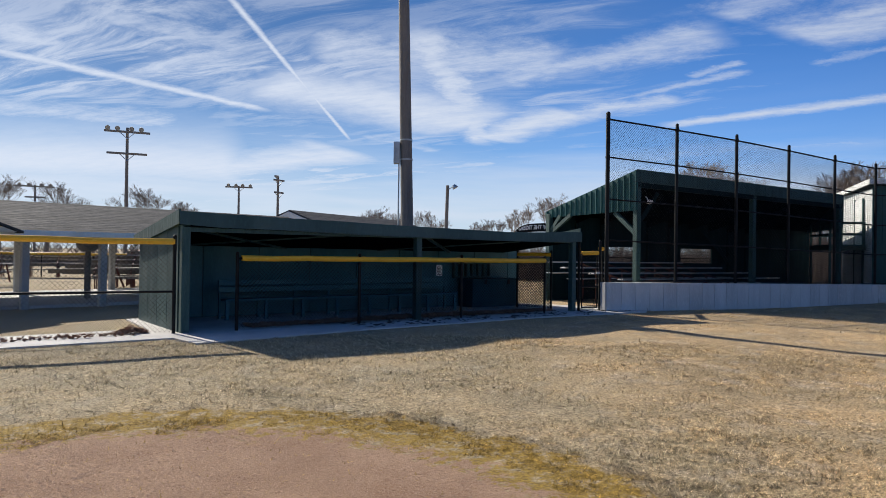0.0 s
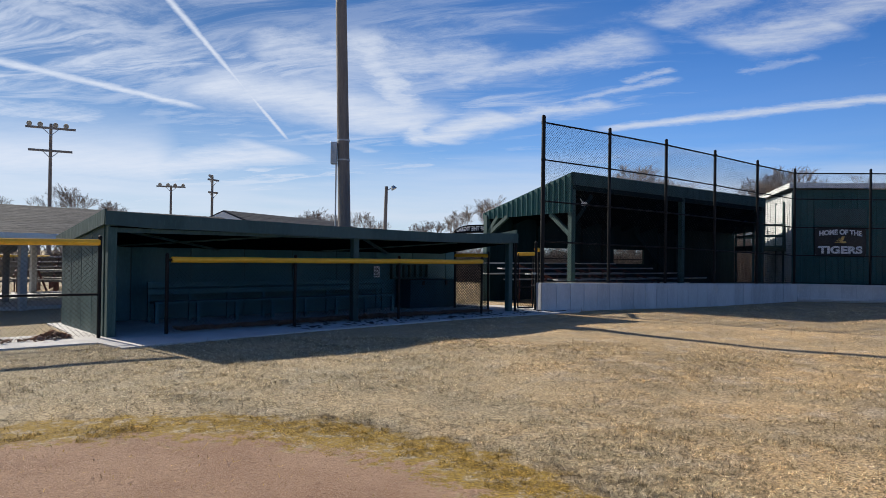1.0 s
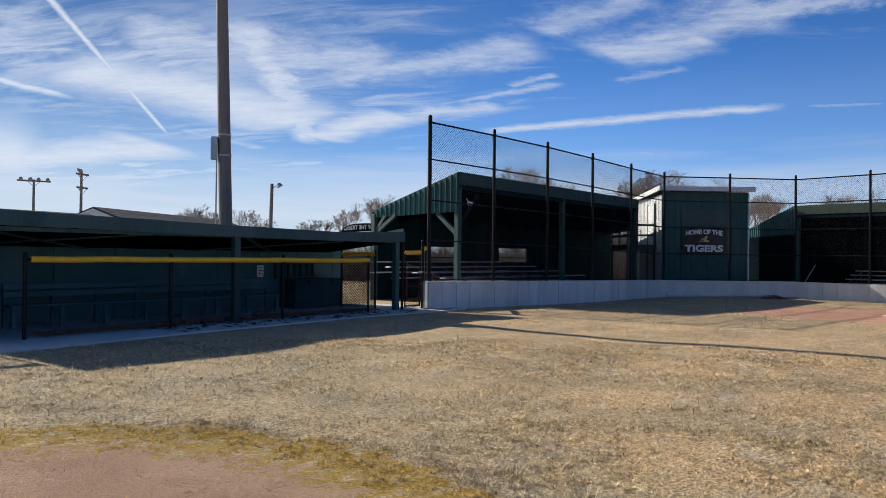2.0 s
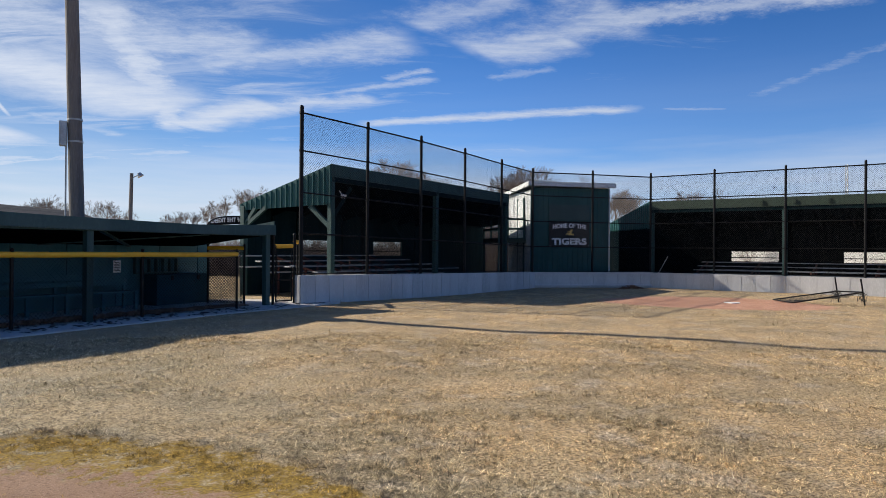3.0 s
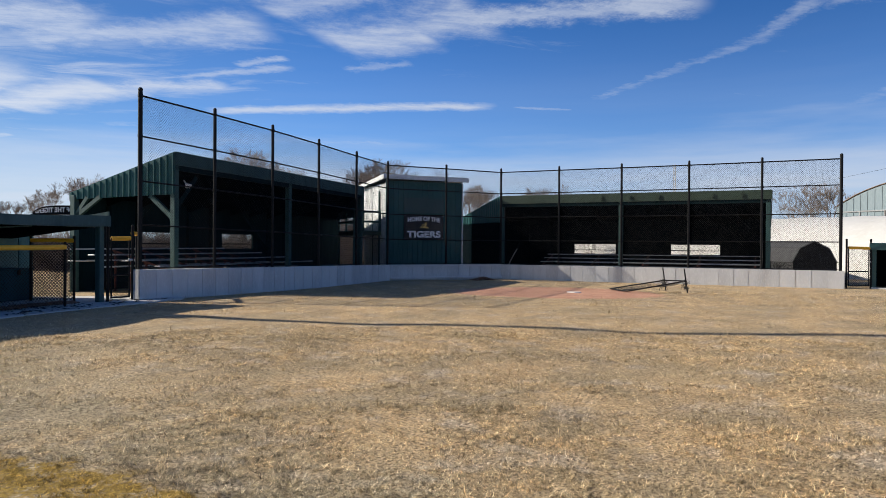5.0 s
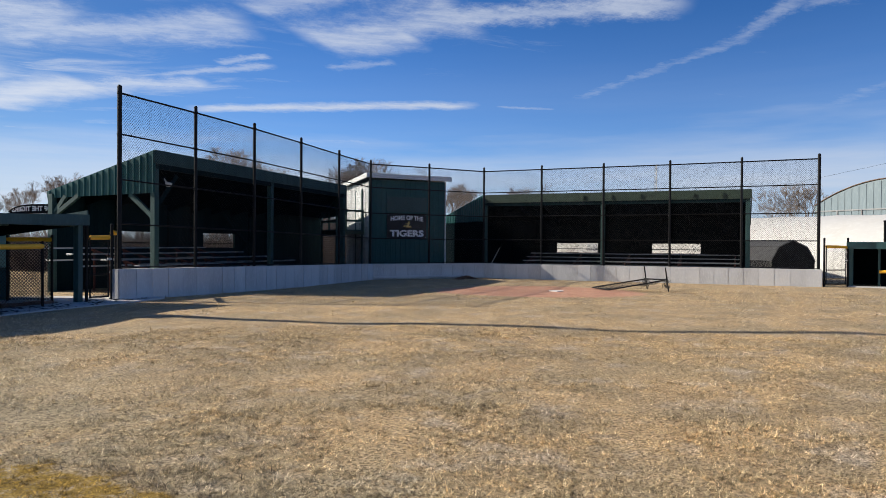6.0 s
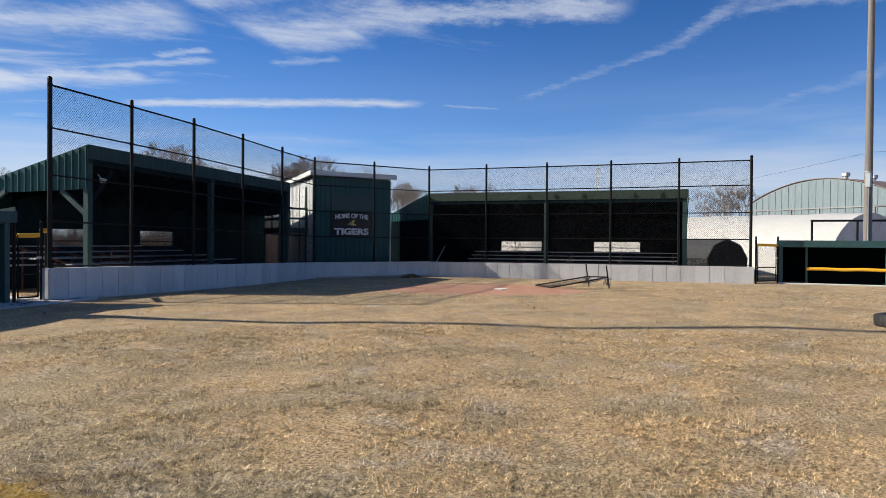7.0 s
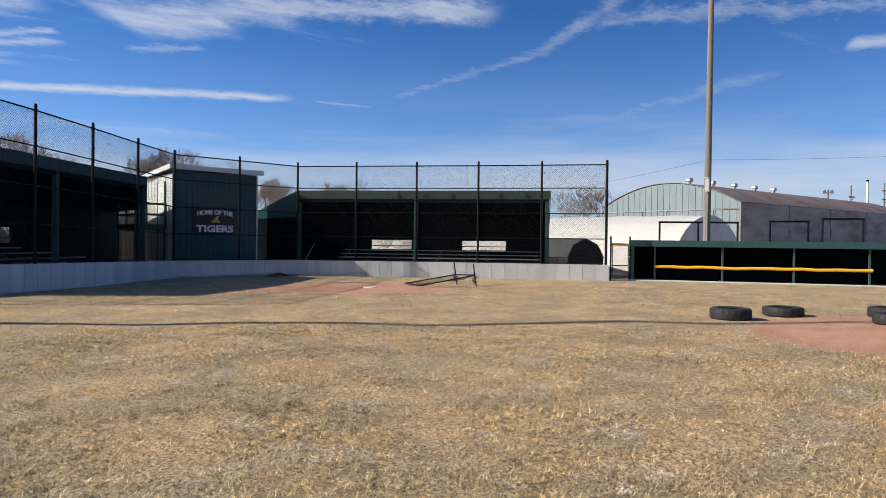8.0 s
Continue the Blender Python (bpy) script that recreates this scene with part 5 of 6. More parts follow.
def shed():
    p = polar(62.75, 36)
    ob = thing("garden_shed", pose(p.x, p.y, -0.35, 0, 0, -64), "small dark gambrel shed with grey shingle roof", "shed")
    W, L = 1.75, 2.3
    prof = [(0, 0), (W, 0), (W, 1.0), (W * 0.82, 1.65), (W * 0.5, 1.95), (W * 0.18, 1.65), (0, 1.0)]
    d = Vector((-1.9, 1.9, 0))
    b = bmn()
    solid(b, [(x, 0, z) for x, z in prof], d)
    part("body", b, DARKVOID, ob, "nearly black shed front")
    for (xa, za), (xb, zb_) in zip(prof[2:], prof[3:] + prof[:1]):
        b = bmn()
        if (xa, za) == (0, 1.0):
            continue
        nx, nz = (zb_ - za), -(xb - xa)
        k = 0.05 / math.hypot(nx, nz)
        solid(b, [(xa, 0.03, za), (xb, 0.03, zb_), (xb + nx * k, 0.03, zb_ + nz * k), (xa + nx * k, 0.03, za + nz * k)], d)
        part("roof_slope", b, SHINGLE, ob)
    b = bmn()
    solid(b, [(-0.02, 0.05, 0), (-0.02, 0.05, 1.0), (0.0, 0.0, 1.0), (0.0, 0.0, 0)], d * 0.98)
    part("side_wall", b, BLOCK, ob)


shed()


# ---- tyres, fallen screen, home plate ----
def make_tyre(p, r, w, turn, label):
    ob = thing("tractor_tyre", pose(p[0], p[1], float(ground_height(p[0], p[1])) - 0.01, 0, 0, turn), label, "tyre", "tyres round the mound")
    b = bmn()
    prof = [(0.56, 0.12), (0.60, 0.03), (0.80, 0.0), (0.94, 0.06), (1.0, 0.2), (1.0, 0.8), (0.94, 0.94), (0.80, 1.0), (0.60, 0.97), (0.56, 0.88)]
    seg = 40
    rings = []
    for i in range(seg):
        a = 2 * math.pi * i / seg
        rings.append([b.verts.new((math.cos(a) * r * q, math.sin(a) * r * q, w * z)) for q, z in prof])
    for i in range(seg):
        u, v = rings[i], rings[(i + 1) % seg]
        for k in range(len(prof) - 1):
            b.faces.new((u[k], v[k], v[k + 1], u[k + 1]))
    part("carcass", b, RUBBER, ob, smooth=True)
    for i in range(44):
        a = 2 * math.pi * i / 44
        b = bmn()
        box(b, r * 0.985, r * 1.008, -0.013, 0.013, w * (0.14 if i % 2 else 0.45), w * (0.55 if i % 2 else 0.86))
        b.transform(pose(0, 0, 0, 0, 0, math.degrees(a)))
        part("tread_block", b, RUBBER, ob)


make_tyre((13.95, 3.65), 0.365, 0.23, 10, "worn black tyre lying on the grass at the dirt edge")
make_tyre((15.16, 3.00), 0.37, 0.19, 50, "worn black tyre lying flat on bare dirt")
make_tyre((16.35, 1.35), 0.37, 0.22, 100, "worn black tyre lying flat on bare dirt")
make_tyre((14.2, 1.05), 0.36, 0.20, 140, "worn black tyre lying flat on bare dirt")


def fallen_screen():
    ob = thing("pitching_screen", pose(0, 0, -0.09), "toppled black pipe screen with torn netting on the grass", "screen")
    A, B, C, D = (Vector(p) for p in ((18.47, 15.60, 0.03), (17.91, 14.44, 0.03), (18.92, 12.94, 0.03), (19.36, 14.05, 0.03)))
    ct, dt = C + Vector((-0.09, 0.06, 0.74)), D + Vector((-0.09, 0.06, 0.74))
    cm, dm = C.lerp(ct, 0.5), D.lerp(dt, 0.45)
    for p, q in ((A, dm), (B, cm), (C, ct), (D, dt), (dm, cm), (A, B)):
        b = bmn()
        tube(b, p, q, 0.021, seg=8)
        part("pipe", b, BLACK, ob)
    b = bmn()
    n = 26
    for i in range(1, n):
        k = i / n
        p, q = A.lerp(dm, k), B.lerp(cm, k)
        mid_ = p.lerp(q, 0.5) - Vector((0, 0, 0.16 * k))
        tube(b, p, mid_, 0.004, seg=3, caps=False)
        tube(b, mid_, q, 0.004, seg=3, caps=False)
    for i in range(1, 16):
        k = i / 16
        prev = None
        for j in range(0, n + 1):
            f = j / n
            p = A.lerp(dm, f).lerp(B.lerp(cm, f), k) - Vector((0, 0, 0.16 * f * (1 - abs(2 * k - 1))))
            if prev:
                tube(b, prev, p, 0.004, seg=3, caps=False)
            prev = p
    part("netting", b, NET, ob)
    b = bmn()
    for i in range(200):
        c = (dm if i % 2 else cm) + Vector((random.gauss(-0.03, 0.05), random.gauss(0, 0.05), random.uniform(-0.22, 0.05)))
        e = c + Vector((random.uniform(-0.05, 0.05), random.uniform(-0.05, 0.05), random.uniform(-0.12, 0.03)))
        tube(b, c, e, 0.006, seg=3, caps=False)
    tagged(part("bunched_net", b, NET, ob), kind="stuff")


fallen_screen()


def home_plate():
    b = bmn()
    w = 0.216
    pts = [(-w, 0.2), (w, 0.2), (w, -0.02), (0, -0.24), (-w, -0.02)]
    solid(b, [(x, y, -0.02) for x, y in pts], (0, 0, 0.04))
    ob = part("home_plate", b, PLATE, None)
    ob.matrix_world = pose(16.42, 15.30, float(ground_height(16.42, 15.30)), 0, 0, -45)
    return tagged(ob, "white rubber home plate set in red dirt", "home plate")


home_plate()


def handrail():
    """A small pipe handrail and a leaning pole inside the far stand."""
    p = Vector((20.2, 24.2))
    ob = thing("leaning_pole", pose(p.x, p.y, 0), "pale pole leaning inside the stand behind the wall", "pole")
    b = bmn()
    tube(b, (0.6, -0.4, 0.0), (1.0, -0.9, 1.2), 0.02, seg=8)
    part("shaft", b, ALU, ob)


handrail()


# ---- park behind the near dugout ----
PV = pose(-9.6, 16.0, 0, 0, 0, 49)


def pavilion():
    ob = thing("picnic_pavilion", PV, "low picnic pavilion with grey shingle roof on timber posts", "pavilion")
    X0, X1 = -0.9, 9.5
    for y0, z0, y1, z1 in ((-0.55, 1.75, 3.0, 2.60), (6.55, 1.75, 3.0, 2.60)):
        b = bmn()
        solid(b, [(X0, y0, z0), (X0, y1, z1), (X0, y1, z1 + 0.05), (X0, y0, z0 + 0.05)], (X1 - X0, 0, 0))
        slope = part("roof_slope", b, SHINGLE, ob)
        if y0 < 0:
            for i in range(17):
                k0, k1 = i / 17, (i + 1) / 17
                b = bmn()
                ya, yb, za, zb_ = y0 + (y1 - y0) * k0, y0 + (y1 - y0) * k1, z0 + (z1 - z0) * k0, z0 + (z1 - z0) * k1
                solid(b, [(X0, ya, za + 0.05), (X0, yb, zb_ + 0.05), (X0, yb, zb_ + 0.051), (X0, ya, za + 0.0535)], (X1 - X0, 0, 0))
                part("shingle_course", b, SHINGLE, slope)
    b = bmn()
    box(b, X0, X1, -0.62, -0.55, 1.68, 1.80, 0.01)
    part("gutter", b, WHITE, ob, "white gutter")
    for x in (0.0, 1.75, 4.6, 7.4):
        for y in (0.0, 6.0):
            b = bmn()
            box(b, x - 0.08, x + 0.08, y - 0.08, y + 0.08, -0.1, 1.8, 0.01)
            part("post", b, PALE_TIMBER, ob)
    b = bmn()
    box(b, X0, X1, -0.06, 0.06, 1.62, 1.78)
    part("beam", b, TIMBER, ob)
    b = bmn()
    box(b, -0.6, 9.2, 0.35, 6.6, -0.1, 0.04)
    part("floor_slab", b, SLAB, ob, "pale concrete floor")
    # cross gable at one end
    b = bmn()
    solid(b, [(-5.2, -0.9, 1.75), (-0.45, -0.9, 1.75), (-2.8, -0.9, 2.62)], (0, 0.06, 0))
    part("gable_wall", b, WHITE, ob, "white siding gable")
    for i in range(20):
        b = bmn()
        x = -5.0 + i * 0.235
        z = 1.75 + 0.87 * (1 - abs(x + 2.83) / 2.37)
        if z > 1.85:
            box(b, x - 0.012, x + 0.012, -0.92, -0.9, 1.76, z - 0.03)
            part("batten", b, WHITE, ob)
    for s in (0, 1):
        b = bmn()
        xa = -5.3 if s == 0 else -0.35
        solid(b, [(xa, -1.0, 1.72), (-2.8, -1.0, 2.66), (-2.8, -1.0, 2.71), (xa, -1.0, 1.77)], (0, 4.0, 0))
        part("roof_slope", b, SHINGLE, ob)


def picnic_table(p, turn):
    ob = thing("picnic_table", pose(p.x, p.y, 0, 0, 0, turn), "weathered picnic table with fixed benches on a steel frame", "picnic table", "picnic tables in the park")
    for y in (-0.3, -0.1, 0.1, 0.3):
        b = bmn()
        box(b, -1.1, 1.1, y - 0.09, y + 0.09, 0.72, 0.76, 0.005)
        part("top_plank", b, TIMBER, ob)
    for y in (-0.72, 0.72):
        b = bmn()
        box(b, -1.1, 1.1, y - 0.13, y + 0.13, 0.42, 0.46, 0.005)
        part("seat_plank", b, TIMBER, ob)
    for x in (-0.8, 0.8):
        for s in (-1, 1):
            b = bmn()
            bar(b, (x, s * 0.7, 0.0), (x, s * 0.25, 0.72), 0.05)
            part("leg", b, DULLRED, ob)
        b = bmn()
        bar(b, (x, -0.75, 0.40), (x, 0.75, 0.40), 0.05)
        part("crossbar", b, DULLRED, ob)


pavilion()
for bearing, dist, turn in ((-24.0, 27, -10), (-33.5, 33, 15)):
    picnic_table(polar(bearing, dist), turn)
bleachers("bleachers", pose(*polar(-29.9, 28.0).xy, 0, 0, 0, 20), [(0, 4.2), (0.45, 4.2), (0.9, 4.2), (1.35, 4.2)], "weathered bleachers with stepped ends beside the other diamond", TIMBER, True)
bleachers("bleachers", pose(*polar(-24.9, 30.5).xy, 0, 0, 0, 20), [(0, 4.4)] * 5, "weathered bleachers beside the other diamond", TIMBER, True)
bleachers("bleachers", pose(*polar(-33.0, 40).xy, 0, 0, 0, 25), [(0, 5.5)] * 4, "weathered bleachers beside the other diamond", TIMBER, True)


def drum_on_post():
    p = polar(-27.0, 21.5)
    ob = thing("hanging_drum", pose(p.x, p.y, 0), "dark rounded drum on a short timber post by the pavilion", "drum")
    b = bmn()
    tube(b, (0, 0, -0.1), (0, 0, 1.45), 0.09, 0.08, 10)
    part("post", b, TIMBER, ob)
    b = bmn()
    prof = [(0.02, 1.32), (0.20, 1.36), (0.30, 1.50), (0.31, 1.62), (0.24, 1.74), (0.02, 1.78)]
    rings = [[b.verts.new((math.cos(t) * r, math.sin(t) * r, z)) for t in (2 * math.pi * k / 20 for k in range(20))] for r, z in prof]
    for u, v in zip(rings, rings[1:]):
        for k in range(20):
            b.faces.new((u[k], u[(k + 1) % 20], v[(k + 1) % 20], v[k]))
    part("drum", b, BLOCK, ob, smooth=True)


drum_on_post()


def far_fence():
    a, c = polar(-36, 44), polar(-16, 38)
    ob = thing("far_fence", pose(a.x, a.y, 0, 0, 0, ang(c - a)), "distant chain-link fence with yellow capped rail", "fence")
    L = (c - a).length
    cap_rail("rail_cap", (0, 0), (L, 0), 1.1, 0.07, ob)
    x = 0
    while x < L:
        b = bmn()
        tube(b, (x, 0, -0.1), (x, 0, 1.15), 0.035, seg=8)
        part("post", b, BLACK, ob)
        x += 2.6
    b = bmn()
    chain_link(b, L, 0.05, 1.05, pitch=0.14, r=0.004)
    part("wire_mesh", b, BLACK, ob)


far_fence()


def park_house():
    a, c = polar(-12.5, 32), polar(-3.2, 41)
    ob = thing("park_building", pose(a.x, a.y, 0, 0, 0, ang(c - a)), "long low building with grey shingle roof and white gable", "building")
    L = (c - a).length
    b = bmn()
    box(b, 0.3, L - 0.3, -2.6, 2.6, -0.1, 2.2)
    part("wall", b, WHITE, ob)
    for s in (-1, 1):
        b = bmn()
        solid(b, [(0, s * 3.1, 2.08), (0, 0, 3.2), (0, 0, 3.26), (0, s * 3.1, 2.14)], (L, 0, 0))
        slope = part("roof_slope", b, SHINGLE, ob)
        if s < 0:
            for i in range(14):
                k0, k1 = i / 14, (i + 1) / 14
                b = bmn()
                solid(b, [(0, -3.1 * (1 - k0), 2.14 + 1.12 * k0), (0, -3.1 * (1 - k1), 2.14 + 1.12 * k1), (0, -3.1 * (1 - k1), 2.145 + 1.12 * k1), (0, -3.1 * (1 - k0), 2.150 + 1.12 * k0)], (L, 0, 0))
                part("shingle_course", b, SHINGLE, slope)
    b = bmn()
    solid(b, [(-0.03, -3.0, 2.10), (-0.03, 3.0, 2.10), (-0.03, 0, 3.19)], (0.06, 0, 0))
    part("gable_wall", b, WHITE, ob)


park_house()


def arch_sign():
    p = polar(8.3, 24.5)
    ob = thing("arch_sign", pose(p.x, p.y, 0, 0, 0, -8), "black steel entrance arch with cut-out lettering seen from behind", "sign")
    W = 1.0
    for x in (-W, W):
        b = bmn()
        tube(b, (x, 0, -0.1), (x, 0, 2.22), 0.045, seg=8)
        part("post", b, BLACK, ob)
    for z0, rise in ((2.17, 0.07), (2.40, 0.09)):
        b = bmn()
        pts = [Vector((W * (2 * i / 16 - 1), 0, z0 + rise * (1 - (2 * i / 16 - 1) ** 2) - (0.16 * abs(2 * i / 16 - 1) ** 6 if z0 > 2.3 else 0))) for i in range(17)]
        for u, v in zip(pts, pts[1:]):
            tube(b, u, v, 0.022, seg=6)
        part("arch_bar", b, BLACK, ob)
    b = bmn()
    top_, low_ = [], []
    for i in range(17):
        k = 2 * i / 16 - 1
        top_.append((W * k * 0.97, 0.012, 2.40 + 0.09 * (1 - k * k) - 0.16 * abs(k) ** 6))
        low_.append((W * k * 0.97, 0.012, 2.17 + 0.07 * (1 - k * k)))
    solid(b, low_ + top_[::-1], (0, 0.02, 0))
    part("panel", b, BLACK, ob, "black arched panel")
    # pale letters laid on the panel stand in for sky through the cut-outs
    b = text_mesh("HOME OF THE TIGERS", 0.20, 0.004, 1.0, 1.5, 0.008)
    for v in b.verts:
        v.co.x = -v.co.x - 0.16
        v.co.y += 2.24 + 0.07 * (1 - (v.co.x / W) ** 2)
    bmesh.ops.reverse_faces(b, faces=b.faces[:])
    b.transform(pose(0, 0, 0, 90, 0, 0))
    part("lettering", b, LETTER, ob, "pale reversed letters")


arch_sign()


# ---- bare winter trees ----
def grow(bm_t, bm_c, p, d, length, r, depth, rng):
    """A limb that forks; thick ones go to the trunk mesh, thin ones to the crown."""
    n = 3 if depth > 2 else 2
    pts = [p]
    q, dd = p, d
    for i in range(n):
        dd = (dd + Vector((rng.uniform(-1, 1), rng.uniform(-1, 1), rng.uniform(-0.5, 0.8))) * 0.16).normalized()
        q = q + dd * (length / n)
        pts.append(q)
    target = bm_t if depth >= 6 else bm_c
    for i in range(n):
        ra, rb = r * (1 - 0.35 * i / n), r * (1 - 0.35 * (i + 1) / n)
        ra, rb = max(ra, 0.008), max(rb, 0.004)
        tube(target, pts[i], pts[i + 1], ra, rb, 6 if depth >= 5 else 3, caps=False)
    if depth == 0:
        return
    kids = rng.choice((2, 3, 3)) if depth > 1 else rng.choice((5, 6))
    for k in range(kids):
        side_ = Vector((rng.uniform(-1, 1), rng.uniform(-1, 1), rng.uniform(-0.2, 0.6))).normalized()
        spread = rng.uniform(0.38, 0.80)
        nd_ = (dd + side_ * spread + Vector((0, 0, 0.20))).normalized()
        start = pts[-1] if k < 2 else pts[rng.randint(1, n)]
        grow(bm_t, bm_c, start, nd_, length * rng.uniform(0.62, 0.85), r * rng.uniform(0.46, 0.60), depth - 1, rng)


def tree_model(seed, trunk=1.6, first=1.7, r=0.14, depth=7):
    rng = random.Random(seed)
    ob = thing("bare_tree", pose(0, 0, -50), "leafless winter tree with fine grey-brown twigs", "tree")
    t, c = bmn(), bmn()
    tube(t, (0, 0, -0.3), (0.05, 0, trunk), r * 1.35, r, 8)
    for k in range(rng.choice((2, 3, 3))):
        a = rng.uniform(0, 6.3)
        d = Vector((math.cos(a) * 0.5, math.sin(a) * 0.5, 1)).normalized()
        grow(t, c, Vector((0.05, 0, trunk - 0.1 * k)), d, first * rng.uniform(0.8, 1.1), r * 0.7, depth - 1, rng)
    top = max(v.co.z for v in c.verts)
    part("trunk", t, BARK, ob)
    part("crown", c, BARK, ob)
    return ob, top


MODELS = [tree_model(s) for s in (3, 8, 21, 34)]
TREES = [(-32.5, 95, 9.9), (-29.6, 93, 9.3), (-27.2, 110, 8.0), (-22.4, 88, 8.9), (-20.6, 96, 7.6), (-25.2, 120, 7.5), (-9.5, 105, 6.5), (-5.9, 100, 8.2), (-4.4, 108, 7.6), (-1.9, 100, 7.6), (-0.7, 112, 7.0),
         (2.6, 118, 6.8), (4.4, 108, 6.8), (6.3, 98, 7.8), (7.9, 92, 8.2), (9.7, 88, 9.4), (11.2, 95, 8.4), (20.2, 50, 7.9), (22.6, 51, 8.0), (23.7, 55, 7.4), (29.6, 72, 9.6), (31.4, 70, 9.9), (34.0, 74, 9.4), (37.6, 62, 6.6), (38.6, 66, 7.0),
         (43.6, 80, 8.0), (45.2, 80, 8.5), (63.4, 88, 7.4), (64.6, 85, 8.3), (66.6, 92, 7.6), (-35.5, 90, 9.5)]
rng_t = random.Random(5)
for i, (bearing, dist, h) in enumerate(TREES):
    src, top = MODELS[i % len(MODELS)]
    p = polar(bearing, dist)
    k = h / top
    cp = copy_thing(src, pose(p.x, p.y, 0, 0, 0, rng_t.uniform(0, 360)) @ Matrix.Diagonal((k * 1.3, k * 1.3, k, 1)))
SHRUBS = [(9 + i * 1.9, 31 + (i * 7 % 5) * 1.5, 2.7 + (i * 5 % 4) * 0.35) for i in range(3, 8)] + [(44 + i * 2.2, 44 + (i * 3 % 5) * 2.0, 2.2 + (i % 3) * 0.3) for i in range(9)]
for i, (bearing, dist, h) in enumerate(SHRUBS):
    src, top = MODELS[i % len(MODELS)]
    p = polar(bearing, dist)
    k = h / top
    cp = copy_thing(src, pose(p.x, p.y, -0.6 * k, 0, 0, rng_t.uniform(0, 360)) @ Matrix.Diagonal((k * 1.25, k * 1.25, k, 1)))
    cp.name = "bare_shrub"
    tagged(cp, "leafless tangled shrub behind the stands", "shrub")
for src, top in MODELS:
    for o in (*src.children_recursive, src):
        bpy.data.objects.remove(o)


def tree_line():
    """Far hedgerow on the horizon."""
    b = bmn()
    rng = random.Random(11)
    for i in range(5200):
        a = rng.uniform(-48, 100)
        d = rng.uniform(150, 175)
        p = polar(a, d)
        h = rng.uniform(0.8, 3.4) * (0.75 + 0.4 * math.sin(a * 0.7) * math.sin(a * 0.23))
        q = p + Vector((rng.uniform(-1.6, 1.6), rng.uniform(-1.6, 1.6), h + 0.5))
        tube(b, p + Vector((0, 0, rng.uniform(0, h * 0.5))), q, 0.09, 0.02, 3, caps=False)
    ob = part("far_hedgerow", b, BARK, None)
    return tagged(ob, "distant brown leafless hedgerow along the horizon", "hedgerow", kind="stuff")


tree_line()


def thicket():
    """Dense bare brush behind the near stand."""
    b = bmn()
    rng = random.Random(17)
    for i in range(3200):
        a = rng.uniform(5.5, 33)
        p = polar(a, rng.uniform(40, 46))
        h = rng.uniform(0.9, 2.2) if a < 25 else rng.uniform(1.4, 3.7)
        lean = Vector((rng.uniform(-0.5, 0.5), rng.uniform(-0.5, 0.5), h))
        mid_ = p + lean * 0.55
        tube(b, p + Vector((0, 0, -0.1)), mid_, 0.022, 0.016, 3, caps=False)
        for k in range(3):
            tip = mid_ + Vector((rng.uniform(-0.55, 0.55), rng.uniform(-0.5, 0.5), h * rng.uniform(0.25, 0.5)))
            tube(b, mid_, tip, 0.013, 0.006, 3, caps=False)
    ob = part("thicket", b, BARK, None)
    return tagged(ob, "dense brown leafless brush behind the stand", "brush", kind="stuff")


thicket()


